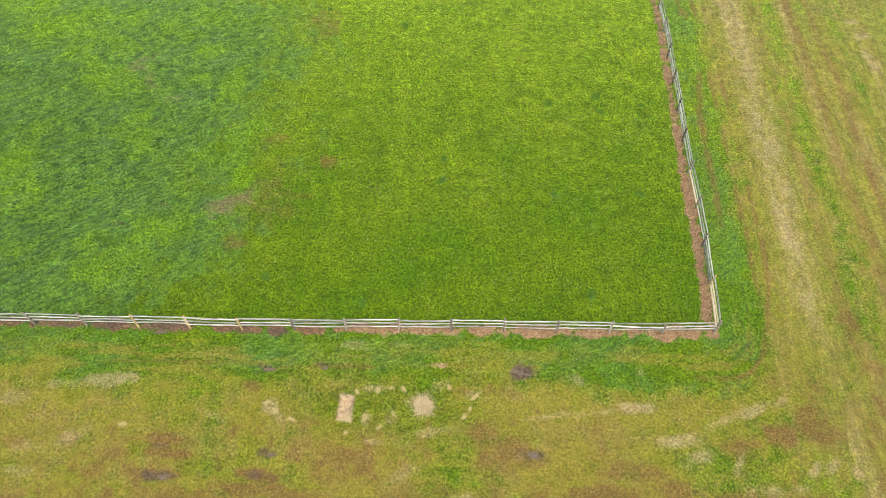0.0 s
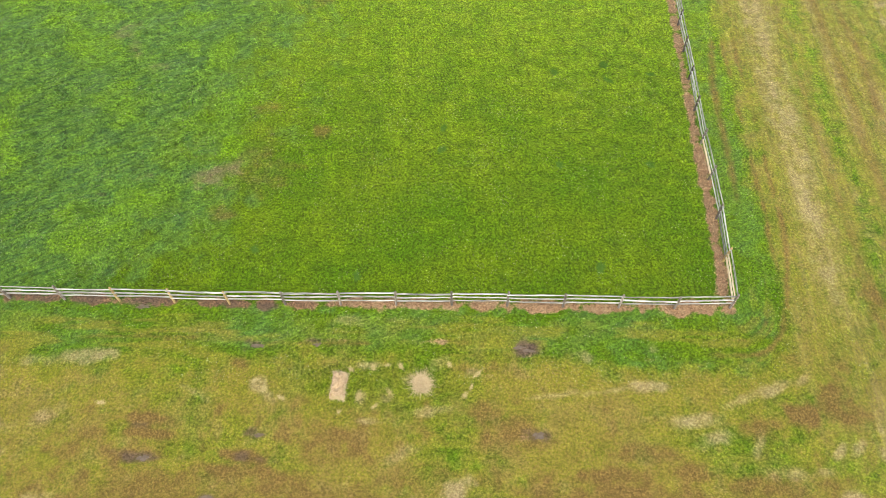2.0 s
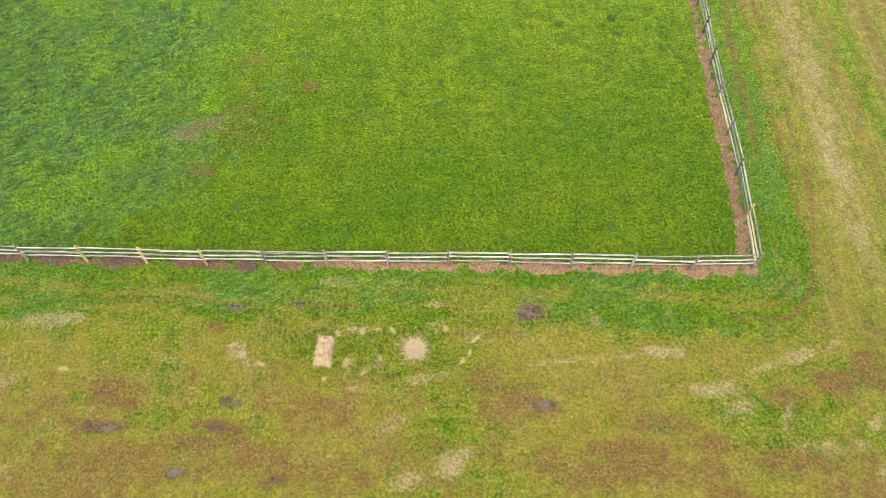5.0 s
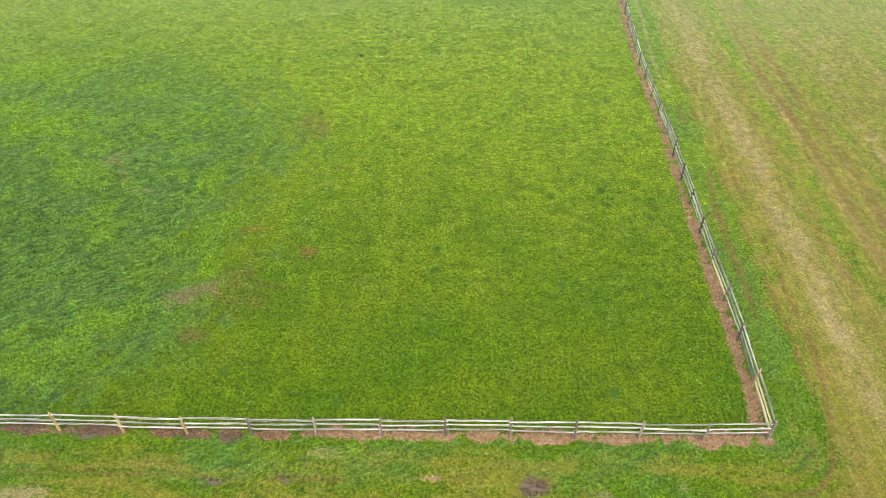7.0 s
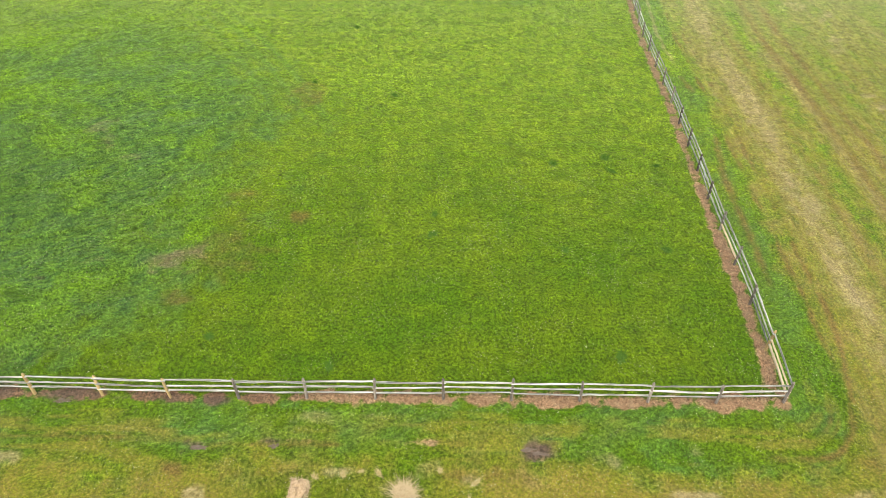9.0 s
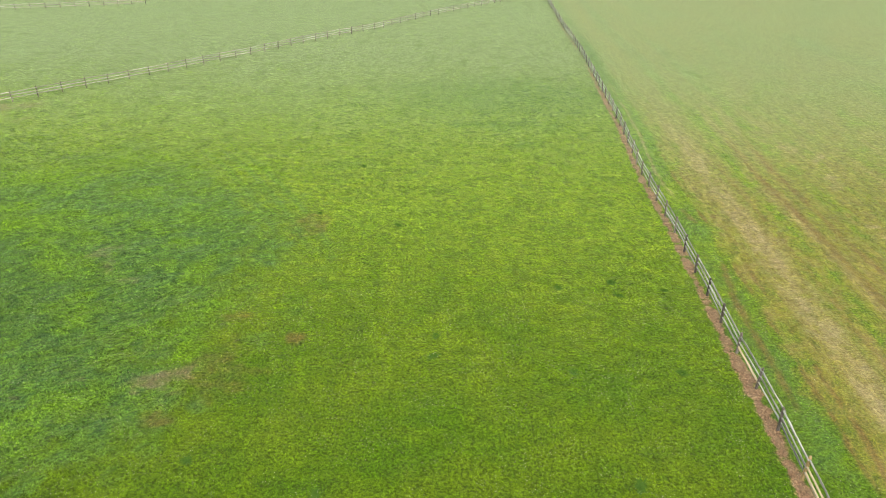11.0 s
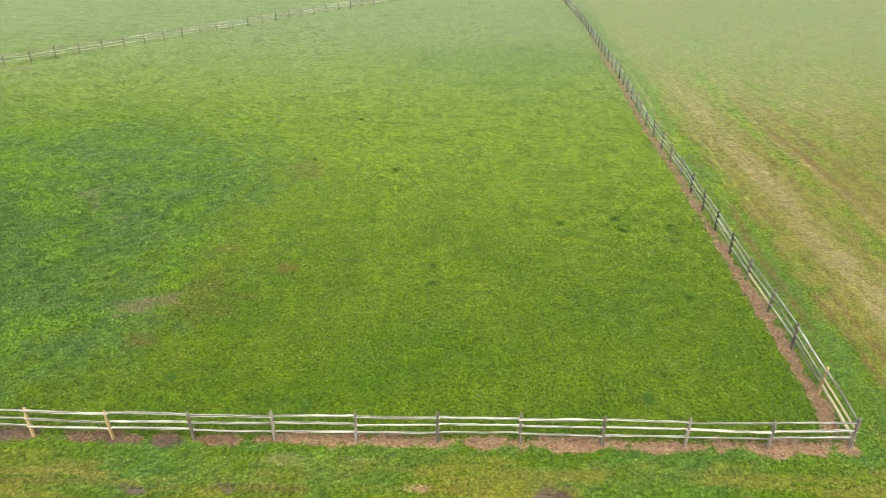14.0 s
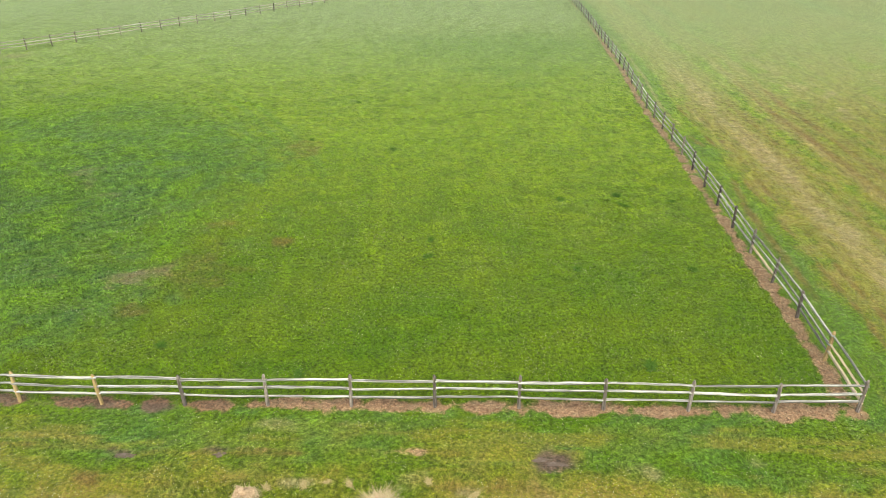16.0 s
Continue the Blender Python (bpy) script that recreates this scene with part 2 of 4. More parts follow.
def kinds(x, y):
    """How much of each kind of cover grows or lies at the spots x, y."""
    d = outside(x, y)
    n1, n2, n3, n4 = cloud(x, y, 0.22, 11), cloud(x, y, 0.6, 15), cloud(x, y, 1.6, 19), cloud(x, y, 3.4, 87)
    out = smooth(-0.15, 0.25, d)
    # weeds: bluish rough growth in the far corner of the paddock
    edge = np.interp(y, (1.2, 3.1, 5.1, 9.6, 14.6, 20.3, 24, 28, 33, 39, 45, 52), (-35, -31.6, -30.4, -28.9, -29, -27.2, -26.4, -28, -31, -35, -39, -48))
    weeds = smooth(-5.5, 6.0, edge - x + 10 * (n2 - 0.5) + 7 * (n3 - 0.5)) * smooth(50, 26, y + 16 * (n1 - 0.5)) * (1 - out)
    weeds = np.maximum(weeds, 0.42 * spots(x, y, [(-7, 66, 20, 13, 0, 1), (-24, 40, 4, 1.6, 15, 0.7)], 0.5, 5))
    arc = np.interp(y, (20, 22.2, 27, 32.5, 39.1, 45.6), (-25.2, -25.9, -27.9, -30.9, -34.9, -40))
    tyre = sum(np.exp(-((x - arc - q) / 0.4) ** 2) for q in (0, 1.9, 3.4)) * smooth(20, 26, y) * smooth(48, 40, y)
    weeds = np.maximum(weeds, 0.6 * tyre)
    weeds = np.maximum(weeds, spots(x, y, LEAFY, 0.9, 59))
    bright = np.maximum(spots(x, y, BRIGHT, 0.6, 7), 0.55 * smooth(0.52, 0.68, cloud(x, y, 0.3, 97)) * smooth(0.3, 0.7, weeds) * (1 - out))
    # bands that run round the paddock: wheel ruts and old mowing lines
    wob = d + 0.5 * (cloud(x, y, 0.2, 23) - 0.5) + 0.25 * (n3 - 0.5)
    band = lambda at, wide: np.exp(-((wob - at) / wide) ** 2)
    side = smooth(-4, 3, y) * smooth(-1, 1, x)
    run = np.where(side > 0.5, y, x)
    lanes = 0.6 * vnoise(d, run * 0.05, 0.45, 41) + 0.4 * vnoise(d, run * 0.08, 1.3, 43)
    streak = 0.6 * vnoise(d, run * 0.12, 2.6, 45) + 0.4 * vnoise(d, run * 0.16, 5.5, 49)
    patchy = 1.1 * (n3 - 0.5) + 0.9 * (n4 - 0.5)
    turf = 0.8 + 0.6 * (lanes - 0.5) + 1.3 * (n1 - 0.47) + 0.7 * patchy + 0.4 * (streak - 0.5)
    rows = 0.9 + 0.7 * (lanes - 0.5) + 0.8 * (streak - 0.5) + 0.6 * (n1 - 0.5) + 0.8 * patchy - 0.3 * smooth(25, 75, y)
    rows = rows + 0.4 * band(5.7, 1.1) - 0.55 * band(9.0, 0.9) + 0.3 * band(10.5, 0.35) - 0.2 * band(11.3, 0.4) + 0.3 * band(12.2, 0.35) - 0.3 * band(13.7, 0.9) + 0.15 * band(15.5, 1)
    dry = smooth(2.3, 4.4, d + 1.8 * (n2 - 0.5) + 0.5 * patchy) * (turf * (1 - side) + rows * side)
    dry = np.clip(dry + 0.25 * band(3.1, 0.35) * smooth(-1, 4, y) * side, 0, 1) * out
    rut_a = np.interp(y, (8, 10, 17.6, 23, 27, 29.5, 36, 55), (1.4, 1.5, 1.7, 2.3, 2.4, 1.9, 1.5, 1.65))
    rut_b = np.where(y > 0, np.interp(y, (0, 4, 12, 40), (3.0, 3.85, 3.8, 3.7)), 2.75)
    worn_rut = smooth(0.34, 0.58, cloud(x, y, 0.35, 31))
    reds = 0.7 * band(rut_a, 0.28) * smooth(6, 9, y) * smooth(34, 29, y) * side * worn_rut
    tracks = (0.7 * band(rut_b, 0.17) + 0.65 * band(2.95, 0.15) * smooth(0, 4, y) + 0.4 * band(1.9, 0.13) * smooth(0.5, -1, y)) * smooth(-3, 0, x) * worn_rut * smooth(60, 30, y)
    brown = np.maximum.reduce([spots(x, y, BROWN, 0.8, 29), 0.9 * reds, tracks, 0.55 * band(2.2, 0.14) * (1 - side) * worn_rut * smooth(-10, -14, x)])
    brown = np.maximum(brown, side * (0.75 * band(10.5, 0.35) + 0.75 * band(12.2, 0.35) + 0.4 * band(7.6, 0.3)) * (0.35 + 0.9 * streak) * smooth(60, 35, y))
    brown = np.maximum(brown, out * (0.55 * smooth(0.5, 0.66, 0.3 * n2 + 0.4 * n3 + 0.3 * lanes) + 0.18 * smooth(0.42, 0.6, n1)) * smooth(3.6, 6.5, d) * smooth(10, -1, y))
    pale = side * (0.95 * band(5.8, 1.2) * (0.3 + 0.7 * streak + 0.7 * patchy) * smooth(75, 35, y) + 0.75 * band(rut_a, 0.2) * smooth(30, 36, y) * smooth(85, 60, y) + 0.4 * band(11.3, 0.3) * streak)
    straw = np.maximum(spots(x, y, STRAW, 0.8, 37), pale)
    worn = 0.55 * (n3 - 0.5) + 0.5 * (cloud(x, y, 3.1, 83) - 0.5) + 0.3 * (n2 - 0.5)
    along_side = (y > 0.7) & (x > side_x(np.maximum(y, 0)) - 2.5)
    strip_in = np.where(along_side, np.interp(y, (0, 20, 30), (0.45, 0.45, 0.36)), 0.2)
    strip_out = np.where(y < 0.6, np.interp(x, (-24, -18, 0), (0.12, 0.22, 0.31)), 0.02)
    soil = smooth(strip_in + 0.4, strip_in - 0.3, -d + worn * np.where(along_side, 0.6, 1.0)) * smooth(strip_out + 0.35, strip_out - 0.3, d + worn) * (1 - smooth(48, 110, y) * 0.5)
    soil *= smooth(-58, -50, x) * (y < 175)
    soil = np.maximum(soil, 0.5 * spots(x, y, RUST, 1.0, 43))
    bare = spots(x, y, GREY_BARE, 1.0, 53)
    mud = np.maximum(spots(x, y, [(*q[:2], 0.85 * q[2], 0.8 * q[3], *q[4:]) for q in MUD], 1.3, 47), 0.45 * bare)
    brown = np.maximum(brown, 0.2 * bare)
    straw = np.maximum(straw, 0.55 * spots(x, y, GREY_BARE, 1.2, 53))
    dry = np.maximum(dry, out * (0.09 + 0.35 * (n2 - 0.4) + 0.4 * smooth(0.52, 0.72, streak)) * smooth(0.5, 1.0, d) * (1 - 0.75 * side))
    # clover-rich green strip round the fence, and the unmown oval about the hay
    weeds = np.maximum(weeds, 0.55 * out * smooth(3.4, 1.8, d + 1.6 * (n2 - 0.5)) * smooth(0.35, 0.6, n1 + 0.4 * (n3 - 0.5)))
    oval = spots(x, y, UNMOWN, 0.4, 51)
    dry, brown, bright = dry * (1 - 0.55 * oval), brown * (1 - 0.75 * oval), np.maximum(bright, 0.5 * oval * smooth(0.35, 0.6, n3))
    return [np.clip(m, 0, 1) for m in (weeds, bright, dry, brown, straw, soil, mud)] + [out]


def relief(x, y, mud):
    h = 0.05 * (cloud(x, y, 0.4, 61) - 0.5) + 0.02 * (vnoise(x, y, 2.2, 67) - 0.5)
    rough = smooth(-26, -32, x) * (y > 0.5)
    h = h + 0.26 * rough * (cloud(x * 0.8 + y * 0.5, y * 1.1 - x * 0.3, 0.8, 69) - 0.5)
    d = outside(x, y) + 0.7 * (cloud(x, y, 0.18, 23) - 0.5)
    h = h - 0.035 * (np.exp(-((d - 3.75) / 0.2) ** 2) + np.exp(-((d - 2.4) / 0.18) ** 2)) * (x > -30)
    return h * (1 - mud) - 0.025 * mud


# ---- materials ----
def shader(name, rough=0.7, spec=0.3):
    m = bpy.data.materials.new(name)
    m.use_nodes = True
    p = m.node_tree.nodes["Principled BSDF"]
    p.inputs["Roughness"].default_value, p.inputs["Specular IOR Level"].default_value = rough, spec
    return m, m.node_tree.nodes, m.node_tree.links, p


def fuzz(p):
    """The pale sheen of turf seen at a low angle."""
    p.inputs["Sheen Weight"].default_value, p.inputs["Sheen Roughness"].default_value = 0.3, 0.4
    p.inputs["Sheen Tint"].default_value = (0.85, 1.0, 0.7, 1)


def value(sock, links, v):
    if isinstance(v, (int, float)):
        sock.default_value = v
    elif isinstance(v, tuple):
        sock.default_value = (*v, 1)
    else:
        links.new(v, sock)


def mix(n, l, f, a, b, how="MIX"):
    k = n.new("ShaderNodeMix")
    k.data_type, k.blend_type = "RGBA", how
    for i, v in ((0, f), (6, a), (7, b)):
        value(k.inputs[i], l, v)
    return k.outputs[2]


def calc(n, l, op, a, b=0.0):
    k = n.new("ShaderNodeMath")
    k.operation = op
    value(k.inputs[0], l, a), value(k.inputs[1], l, b)
    return k.outputs[0]


def grain(n, l, where, scale, detail=3.0, rough=0.55):
    k = n.new("ShaderNodeTexNoise")
    k.inputs["Scale"].default_value, k.inputs["Detail"].default_value, k.inputs["Roughness"].default_value = scale, detail, rough
    l.new(where, k.inputs["Vector"])
    return k.outputs["Fac"]


def step(n, l, v, lo, hi, a=0.0, b=1.0):
    k = n.new("ShaderNodeMapRange")
    k.interpolation_type = "SMOOTHSTEP"
    value(k.inputs[0], l, v)
    for i, q in enumerate((lo, hi, a, b)):
        k.inputs[i + 1].default_value = q
    return k.outputs[0]


def field_colour(n, l):
    """The colour of the field's cover, from the kinds stored on the mesh, with distance haze mixed in; the same for
    ground and blades.
    """
    where = n.new("ShaderNodeNewGeometry").outputs["Position"]
    kind = []
    for name in ("cover_a", "cover_b"):
        a = n.new("ShaderNodeAttribute")
        a.attribute_name = name
        s = n.new("ShaderNodeSeparateColor")
        l.new(a.outputs["Color"], s.inputs[0])
        kind += [*s.outputs[:3], a.outputs["Alpha"]]
    weeds, bright, dry, brown, straw, soil, mud, tone = kind
    wide, mid, fine = grain(n, l, where, 0.16), grain(n, l, where, 0.9, 4), grain(n, l, where, 7.5, 4, 0.68)
    tiny = grain(n, l, where, 26, 3, 0.7)
    rag = calc(n, l, "ADD", calc(n, l, "ADD", calc(n, l, "MULTIPLY", mid, 1.3), calc(n, l, "MULTIPLY", fine, 0.65)), calc(n, l, "MULTIPLY", tiny, 0.25))
    rag = calc(n, l, "SUBTRACT", rag, 1.1)

    def torn(m, lo=0.3, hi=0.62):
        return calc(n, l, "MULTIPLY", step(n, l, calc(n, l, "ADD", m, rag), lo, hi), step(n, l, m, 0.02, 0.25))

    place = n.new("ShaderNodeSeparateXYZ")
    l.new(where, place.inputs[0])
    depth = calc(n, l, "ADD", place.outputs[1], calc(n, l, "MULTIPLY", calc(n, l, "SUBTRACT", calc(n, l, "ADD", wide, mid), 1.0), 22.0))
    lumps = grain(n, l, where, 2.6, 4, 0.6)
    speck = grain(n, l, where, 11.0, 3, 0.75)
    # close-cropped deep green near the front fence, paler grass further in, then painted haze
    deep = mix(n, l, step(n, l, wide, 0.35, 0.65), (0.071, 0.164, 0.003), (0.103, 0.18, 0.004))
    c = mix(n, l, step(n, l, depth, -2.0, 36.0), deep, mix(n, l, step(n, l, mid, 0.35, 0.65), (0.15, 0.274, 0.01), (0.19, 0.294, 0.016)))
    # distance haze: the far paddock's colour is blended towards a pale green
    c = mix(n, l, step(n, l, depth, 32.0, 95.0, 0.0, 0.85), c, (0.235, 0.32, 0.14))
    blot = grain(n, l, where, 0.42, 5, 0.65)
    fleck = grain(n, l, where, 1.5, 5, 0.62)
    c = mix(n, l, step(n, l, blot, 0.48, 0.66, 0, 0.6), c, (0.08, 0.17, 0.006))
    c = mix(n, l, step(n, l, fleck, 0.57, 0.7, 0, 0.6), c, (0.065, 0.15, 0.01))
    c = mix(n, l, step(n, l, blot, 0.45, 0.3, 0, 0.6), c, (0.168, 0.295, 0.008))
    c = mix(n, l, step(n, l, calc(n, l, "ADD", calc(n, l, "MULTIPLY", blot, 0.6), calc(n, l, "MULTIPLY", speck, 0.4)), 0.58, 0.66, 0, 0.3), c, (0.19, 0.15, 0.03))
    # faint rows left by the mower across the paddock
    swath = n.new("ShaderNodeMapping")
    swath.inputs["Rotation"].default_value, swath.inputs["Scale"].default_value = (0, 0, radians(-2)), (0.16, 1.0, 1.0)
    l.new(where, swath.inputs[0])
    row = grain(n, l, swath.outputs[0], 1.9, 4, 0.65)
    c = mix(n, l, step(n, l, row, 0.5, 0.66, 0, 0.26), c, (0.07, 0.165, 0.004))
    c = mix(n, l, step(n, l, row, 0.48, 0.34, 0, 0.22), c, (0.16, 0.255, 0.01))
    # rough weedy growth, combed one way
    comb = n.new("ShaderNodeMapping")
    comb.vector_type = "TEXTURE"
    comb.inputs["Rotation"].default_value, comb.inputs["Scale"].default_value = (0, 0, radians(30)), (2.4, 0.75, 1.0)
    l.new(where, comb.inputs[0])
    hump, tress = grain(n, l, comb.outputs[0], 0.8, 4, 0.6), grain(n, l, comb.outputs[0], 3.2, 4, 0.65)
    rough = mix(n, l, step(n, l, tress, 0.36, 0.64), (0.046, 0.126, 0.036), (0.132, 0.282, 0.042))
    rough = mix(n, l, step(n, l, hump, 0.5, 0.66, 0, 0.5), rough, mix(n, l, step(n, l, fine, 0.35, 0.65), (0.1, 0.23, 0.014), (0.155, 0.305, 0.022)))
    rough = mix(n, l, step(n, l, hump, 0.48, 0.34, 0, 0.5), rough, mix(n, l, step(n, l, tress, 0.35, 0.65), (0.06, 0.145, 0.062), (0.132, 0.252, 0.085)))
    c = mix(n, l, calc(n, l, "MULTIPLY", torn(weeds, -0.1, 1.1), 0.9), c, rough)
    c = mix(n, l, calc(n, l, "MULTIPLY", torn(bright, 0.0, 1.1), 0.75), c, mix(n, l, step(n, l, fine, 0.35, 0.65), (0.115, 0.27, 0.004), (0.19, 0.36, 0.008)))
    # dry turf: green and dead blades mixed
    parched = mix(n, l, step(n, l, speck, 0.36, 0.64), (0.275, 0.226, 0.055), (0.2, 0.224, 0.015))
    parched = mix(n, l, step(n, l, mid, 0.5, 0.68, 0, 0.6), parched, (0.165, 0.215, 0.012))
    parched = mix(n, l, step(n, l, mid, 0.46, 0.32, 0, 0.6), parched, mix(n, l, step(n, l, fine, 0.38, 0.62), (0.2, 0.13, 0.045), (0.34, 0.265, 0.11)))
    parched = mix(n, l, step(n, l, blot, 0.48, 0.64, 0, 0.4), parched, (0.25, 0.19, 0.07))
    # old mowing lines in the meadow beside the long fence
    turn = n.new("ShaderNodeMapping")
    turn.vector_type = "TEXTURE"
    turn.inputs["Rotation"].default_value, turn.inputs["Scale"].default_value = (0, 0, radians(-4)), (1.0, 16, 1.0)
    l.new(where, turn.inputs[0])
    beside = step(n, l, place.outputs[0], 1.0, 6.0)
    line = calc(n, l, "ADD", calc(n, l, "MULTIPLY", grain(n, l, turn.outputs[0], 0.75, 5, 0.7), 0.72), calc(n, l, "MULTIPLY", fine, 0.28))
    rake = n.new("ShaderNodeMapping")
    rake.vector_type = "TEXTURE"
    rake.inputs["Rotation"].default_value, rake.inputs["Scale"].default_value = (0, 0, radians(-4)), (1.0, 7, 1.0)
    l.new(where, rake.inputs[0])
    comb_line = grain(n, l, rake.outputs[0], 2.7, 5, 0.75)
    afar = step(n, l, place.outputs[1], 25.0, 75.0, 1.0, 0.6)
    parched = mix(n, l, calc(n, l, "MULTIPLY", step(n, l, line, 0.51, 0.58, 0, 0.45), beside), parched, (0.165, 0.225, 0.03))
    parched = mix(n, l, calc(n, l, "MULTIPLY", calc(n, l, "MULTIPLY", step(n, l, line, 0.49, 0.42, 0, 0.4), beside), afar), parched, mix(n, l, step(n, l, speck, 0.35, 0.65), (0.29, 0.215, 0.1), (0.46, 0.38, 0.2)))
    # far dry meadow washed pale green as well, haze put into its colour
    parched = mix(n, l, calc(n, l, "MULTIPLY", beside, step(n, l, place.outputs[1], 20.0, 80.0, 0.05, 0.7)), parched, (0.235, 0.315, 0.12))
    parched = mix(n, l, beside, parched, mix(n, l, 1.0, parched, step(n, l, comb_line, 0.36, 0.64, 0.8, 1.2), "MULTIPLY"))
    c = mix(n, l, torn(dry, -0.2, 1.05), c, parched)
    c = mix(n, l, calc(n, l, "MULTIPLY", torn(brown, -0.05, 1.0), 0.85), c, mix(n, l, step(n, l, speck, 0.38, 0.62), (0.12, 0.068, 0.026), (0.26, 0.17, 0.06)))
    c = mix(n, l, calc(n, l, "MULTIPLY", torn(straw, 0.05, 1.25), 0.75), c, mix(n, l, step(n, l, speck, 0.36, 0.64), (0.31, 0.245, 0.125), (0.49, 0.41, 0.25)))
    earth = mix(n, l, step(n, l, speck, 0.36, 0.64), (0.2, 0.115, 0.065), (0.37, 0.245, 0.145))
    earth = mix(n, l, step(n, l, lumps, 0.44, 0.66, 0, 0.6), earth, mix(n, l, step(n, l, tiny, 0.3, 0.7), (0.3, 0.22, 0.125), (0.44, 0.335, 0.2)))
    earth = mix(n, l, step(n, l, place.outputs[0], -19.0, -24.0, 0, 0.7), earth, mix(n, l, step(n, l, fine, 0.35, 0.65), (0.065, 0.038, 0.028), (0.2, 0.115, 0.07)))
    c = mix(n, l, torn(soil, 0.25, 0.7), c, earth)
    c = mix(n, l, torn(mud, 0.0, 1.2), c, mix(n, l, fine, (0.055, 0.038, 0.031), (0.16, 0.115, 0.083)))
    # crisp clumps in the lush turf, a softer mat where it is dry or bare
    bare = calc(n, l, "MAXIMUM", calc(n, l, "MAXIMUM", dry, soil), calc(n, l, "MAXIMUM", brown, straw))
    crisp = calc(n, l, "MULTIPLY", step(n, l, bare, 0.1, 0.8, 1.0, 0.6), step(n, l, weeds, 0.1, 0.7, 1.0, 0.85))
    tuft = grain(n, l, where, 4.6, 3, 0.7)
    near = step(n, l, place.outputs[1], 30.0, 120.0, 1.0, 1.0)
    crisp = calc(n, l, "MULTIPLY", crisp, step(n, l, place.outputs[1], -3.0, 14.0, 0.8, 1.0))
    sward = grain(n, l, where, 2.1, 5, 0.75)
    c = mix(n, l, step(n, l, place.outputs[1], 4.0, 40.0, 0.25, 1.0), c, mix(n, l, 1.0, c, step(n, l, sward, 0.36, 0.64, 1.36, 0.65), "MULTIPLY"))
    c = mix(n, l, calc(n, l, "MULTIPLY", crisp, near), c, mix(n, l, 1.0, c, step(n, l, tuft, 0.33, 0.67, 0.78, 1.22), "MULTIPLY"))
    c = mix(n, l, calc(n, l, "MULTIPLY", crisp, near), c, mix(n, l, 1.0, c, step(n, l, fine, 0.36, 0.64, 0.47, 1.52), "MULTIPLY"))
    c = mix(n, l, crisp, c, mix(n, l, 1.0, c, step(n, l, tiny, 0.35, 0.65, 0.35, 1.65), "MULTIPLY"))
    c = mix(n, l, crisp, c, mix(n, l, 1.0, c, step(n, l, fleck, 0.36, 0.64, 1.12, 0.89), "MULTIPLY"))
    return c, tone, mid, fine, tiny, where


FIELD, n, l, p = shader("field_turf", 0.7, 0.12)
fuzz(p)
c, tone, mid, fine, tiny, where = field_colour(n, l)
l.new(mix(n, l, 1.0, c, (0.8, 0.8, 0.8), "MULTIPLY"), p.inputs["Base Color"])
bump = n.new("ShaderNodeBump")
bump.inputs["Strength"].default_value, bump.inputs["Distance"].default_value = 0.7, 0.06
l.new(calc(n, l, "ADD", fine, calc(n, l, "MULTIPLY", tiny, 0.5)), bump.inputs["Height"])
l.new(bump.outputs[0], p.inputs["Normal"])

BLADE, n, l, p = shader("grass_blade", 0.6, 0.12)
fuzz(p)
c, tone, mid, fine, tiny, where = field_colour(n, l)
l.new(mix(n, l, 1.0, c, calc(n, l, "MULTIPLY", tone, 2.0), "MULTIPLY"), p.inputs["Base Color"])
up = n.new("ShaderNodeVectorMath")
up.operation = "MULTIPLY_ADD"
l.new(n.new("ShaderNodeNewGeometry").outputs["Normal"], up.inputs[0])
up.inputs[1].default_value, up.inputs[2].default_value = (0.3, 0.3, 0.3), (0, 0, 0.9)
norm = n.new("ShaderNodeVectorMath")
norm.operation = "NORMALIZE"
l.new(up.outputs[0], norm.inputs[0])
l.new(norm.outputs[0], p.inputs["Normal"])


def wood(name, pale, dark, rough=0.8):
    m, n, l, p = shader(name, rough, 0.25)
    tc = n.new("ShaderNodeTexCoord").outputs["Object"]
    info = n.new("ShaderNodeObjectInfo")
    shift = n.new("ShaderNodeVectorMath")
    l.new(tc, shift.inputs[0])
    l.new(info.outputs["Location"], shift.inputs[1])
    mp = n.new("ShaderNodeMapping")
    mp.inputs["Scale"].default_value = (0.9, 14, 14)
    l.new(shift.outputs[0], mp.inputs[0])
    fibre, stain = grain(n, l, mp.outputs[0], 1.6, 5, 0.65), grain(n, l, shift.outputs[0], 2.2, 3)
    c = mix(n, l, step(n, l, fibre, 0.36, 0.66), dark, pale)
    c = mix(n, l, step(n, l, stain, 0.52, 0.75, 0, 0.65), c, dark)
    check = n.new("ShaderNodeMapping")
    check.inputs["Scale"].default_value = (0.5, 22, 22)
    l.new(shift.outputs[0], check.inputs[0])
    c = mix(n, l, step(n, l, grain(n, l, check.outputs[0], 2.2, 3, 0.5), 0.6, 0.68, 0, 0.75), c, tuple(0.45 * q for q in dark))
    tone = step(n, l, info.outputs["Random"], 0, 1, 0.68, 1.12)
    l.new(mix(n, l, 1.0, c, calc(n, l, "MULTIPLY", tone, 2.0), "MULTIPLY"), p.inputs["Base Color"])
    b = n.new("ShaderNodeBump")
    b.inputs["Strength"].default_value, b.inputs["Distance"].default_value = 0.6, 0.02
    l.new(fibre, b.inputs["Height"])
    l.new(b.outputs[0], p.inputs["Normal"])
    return m


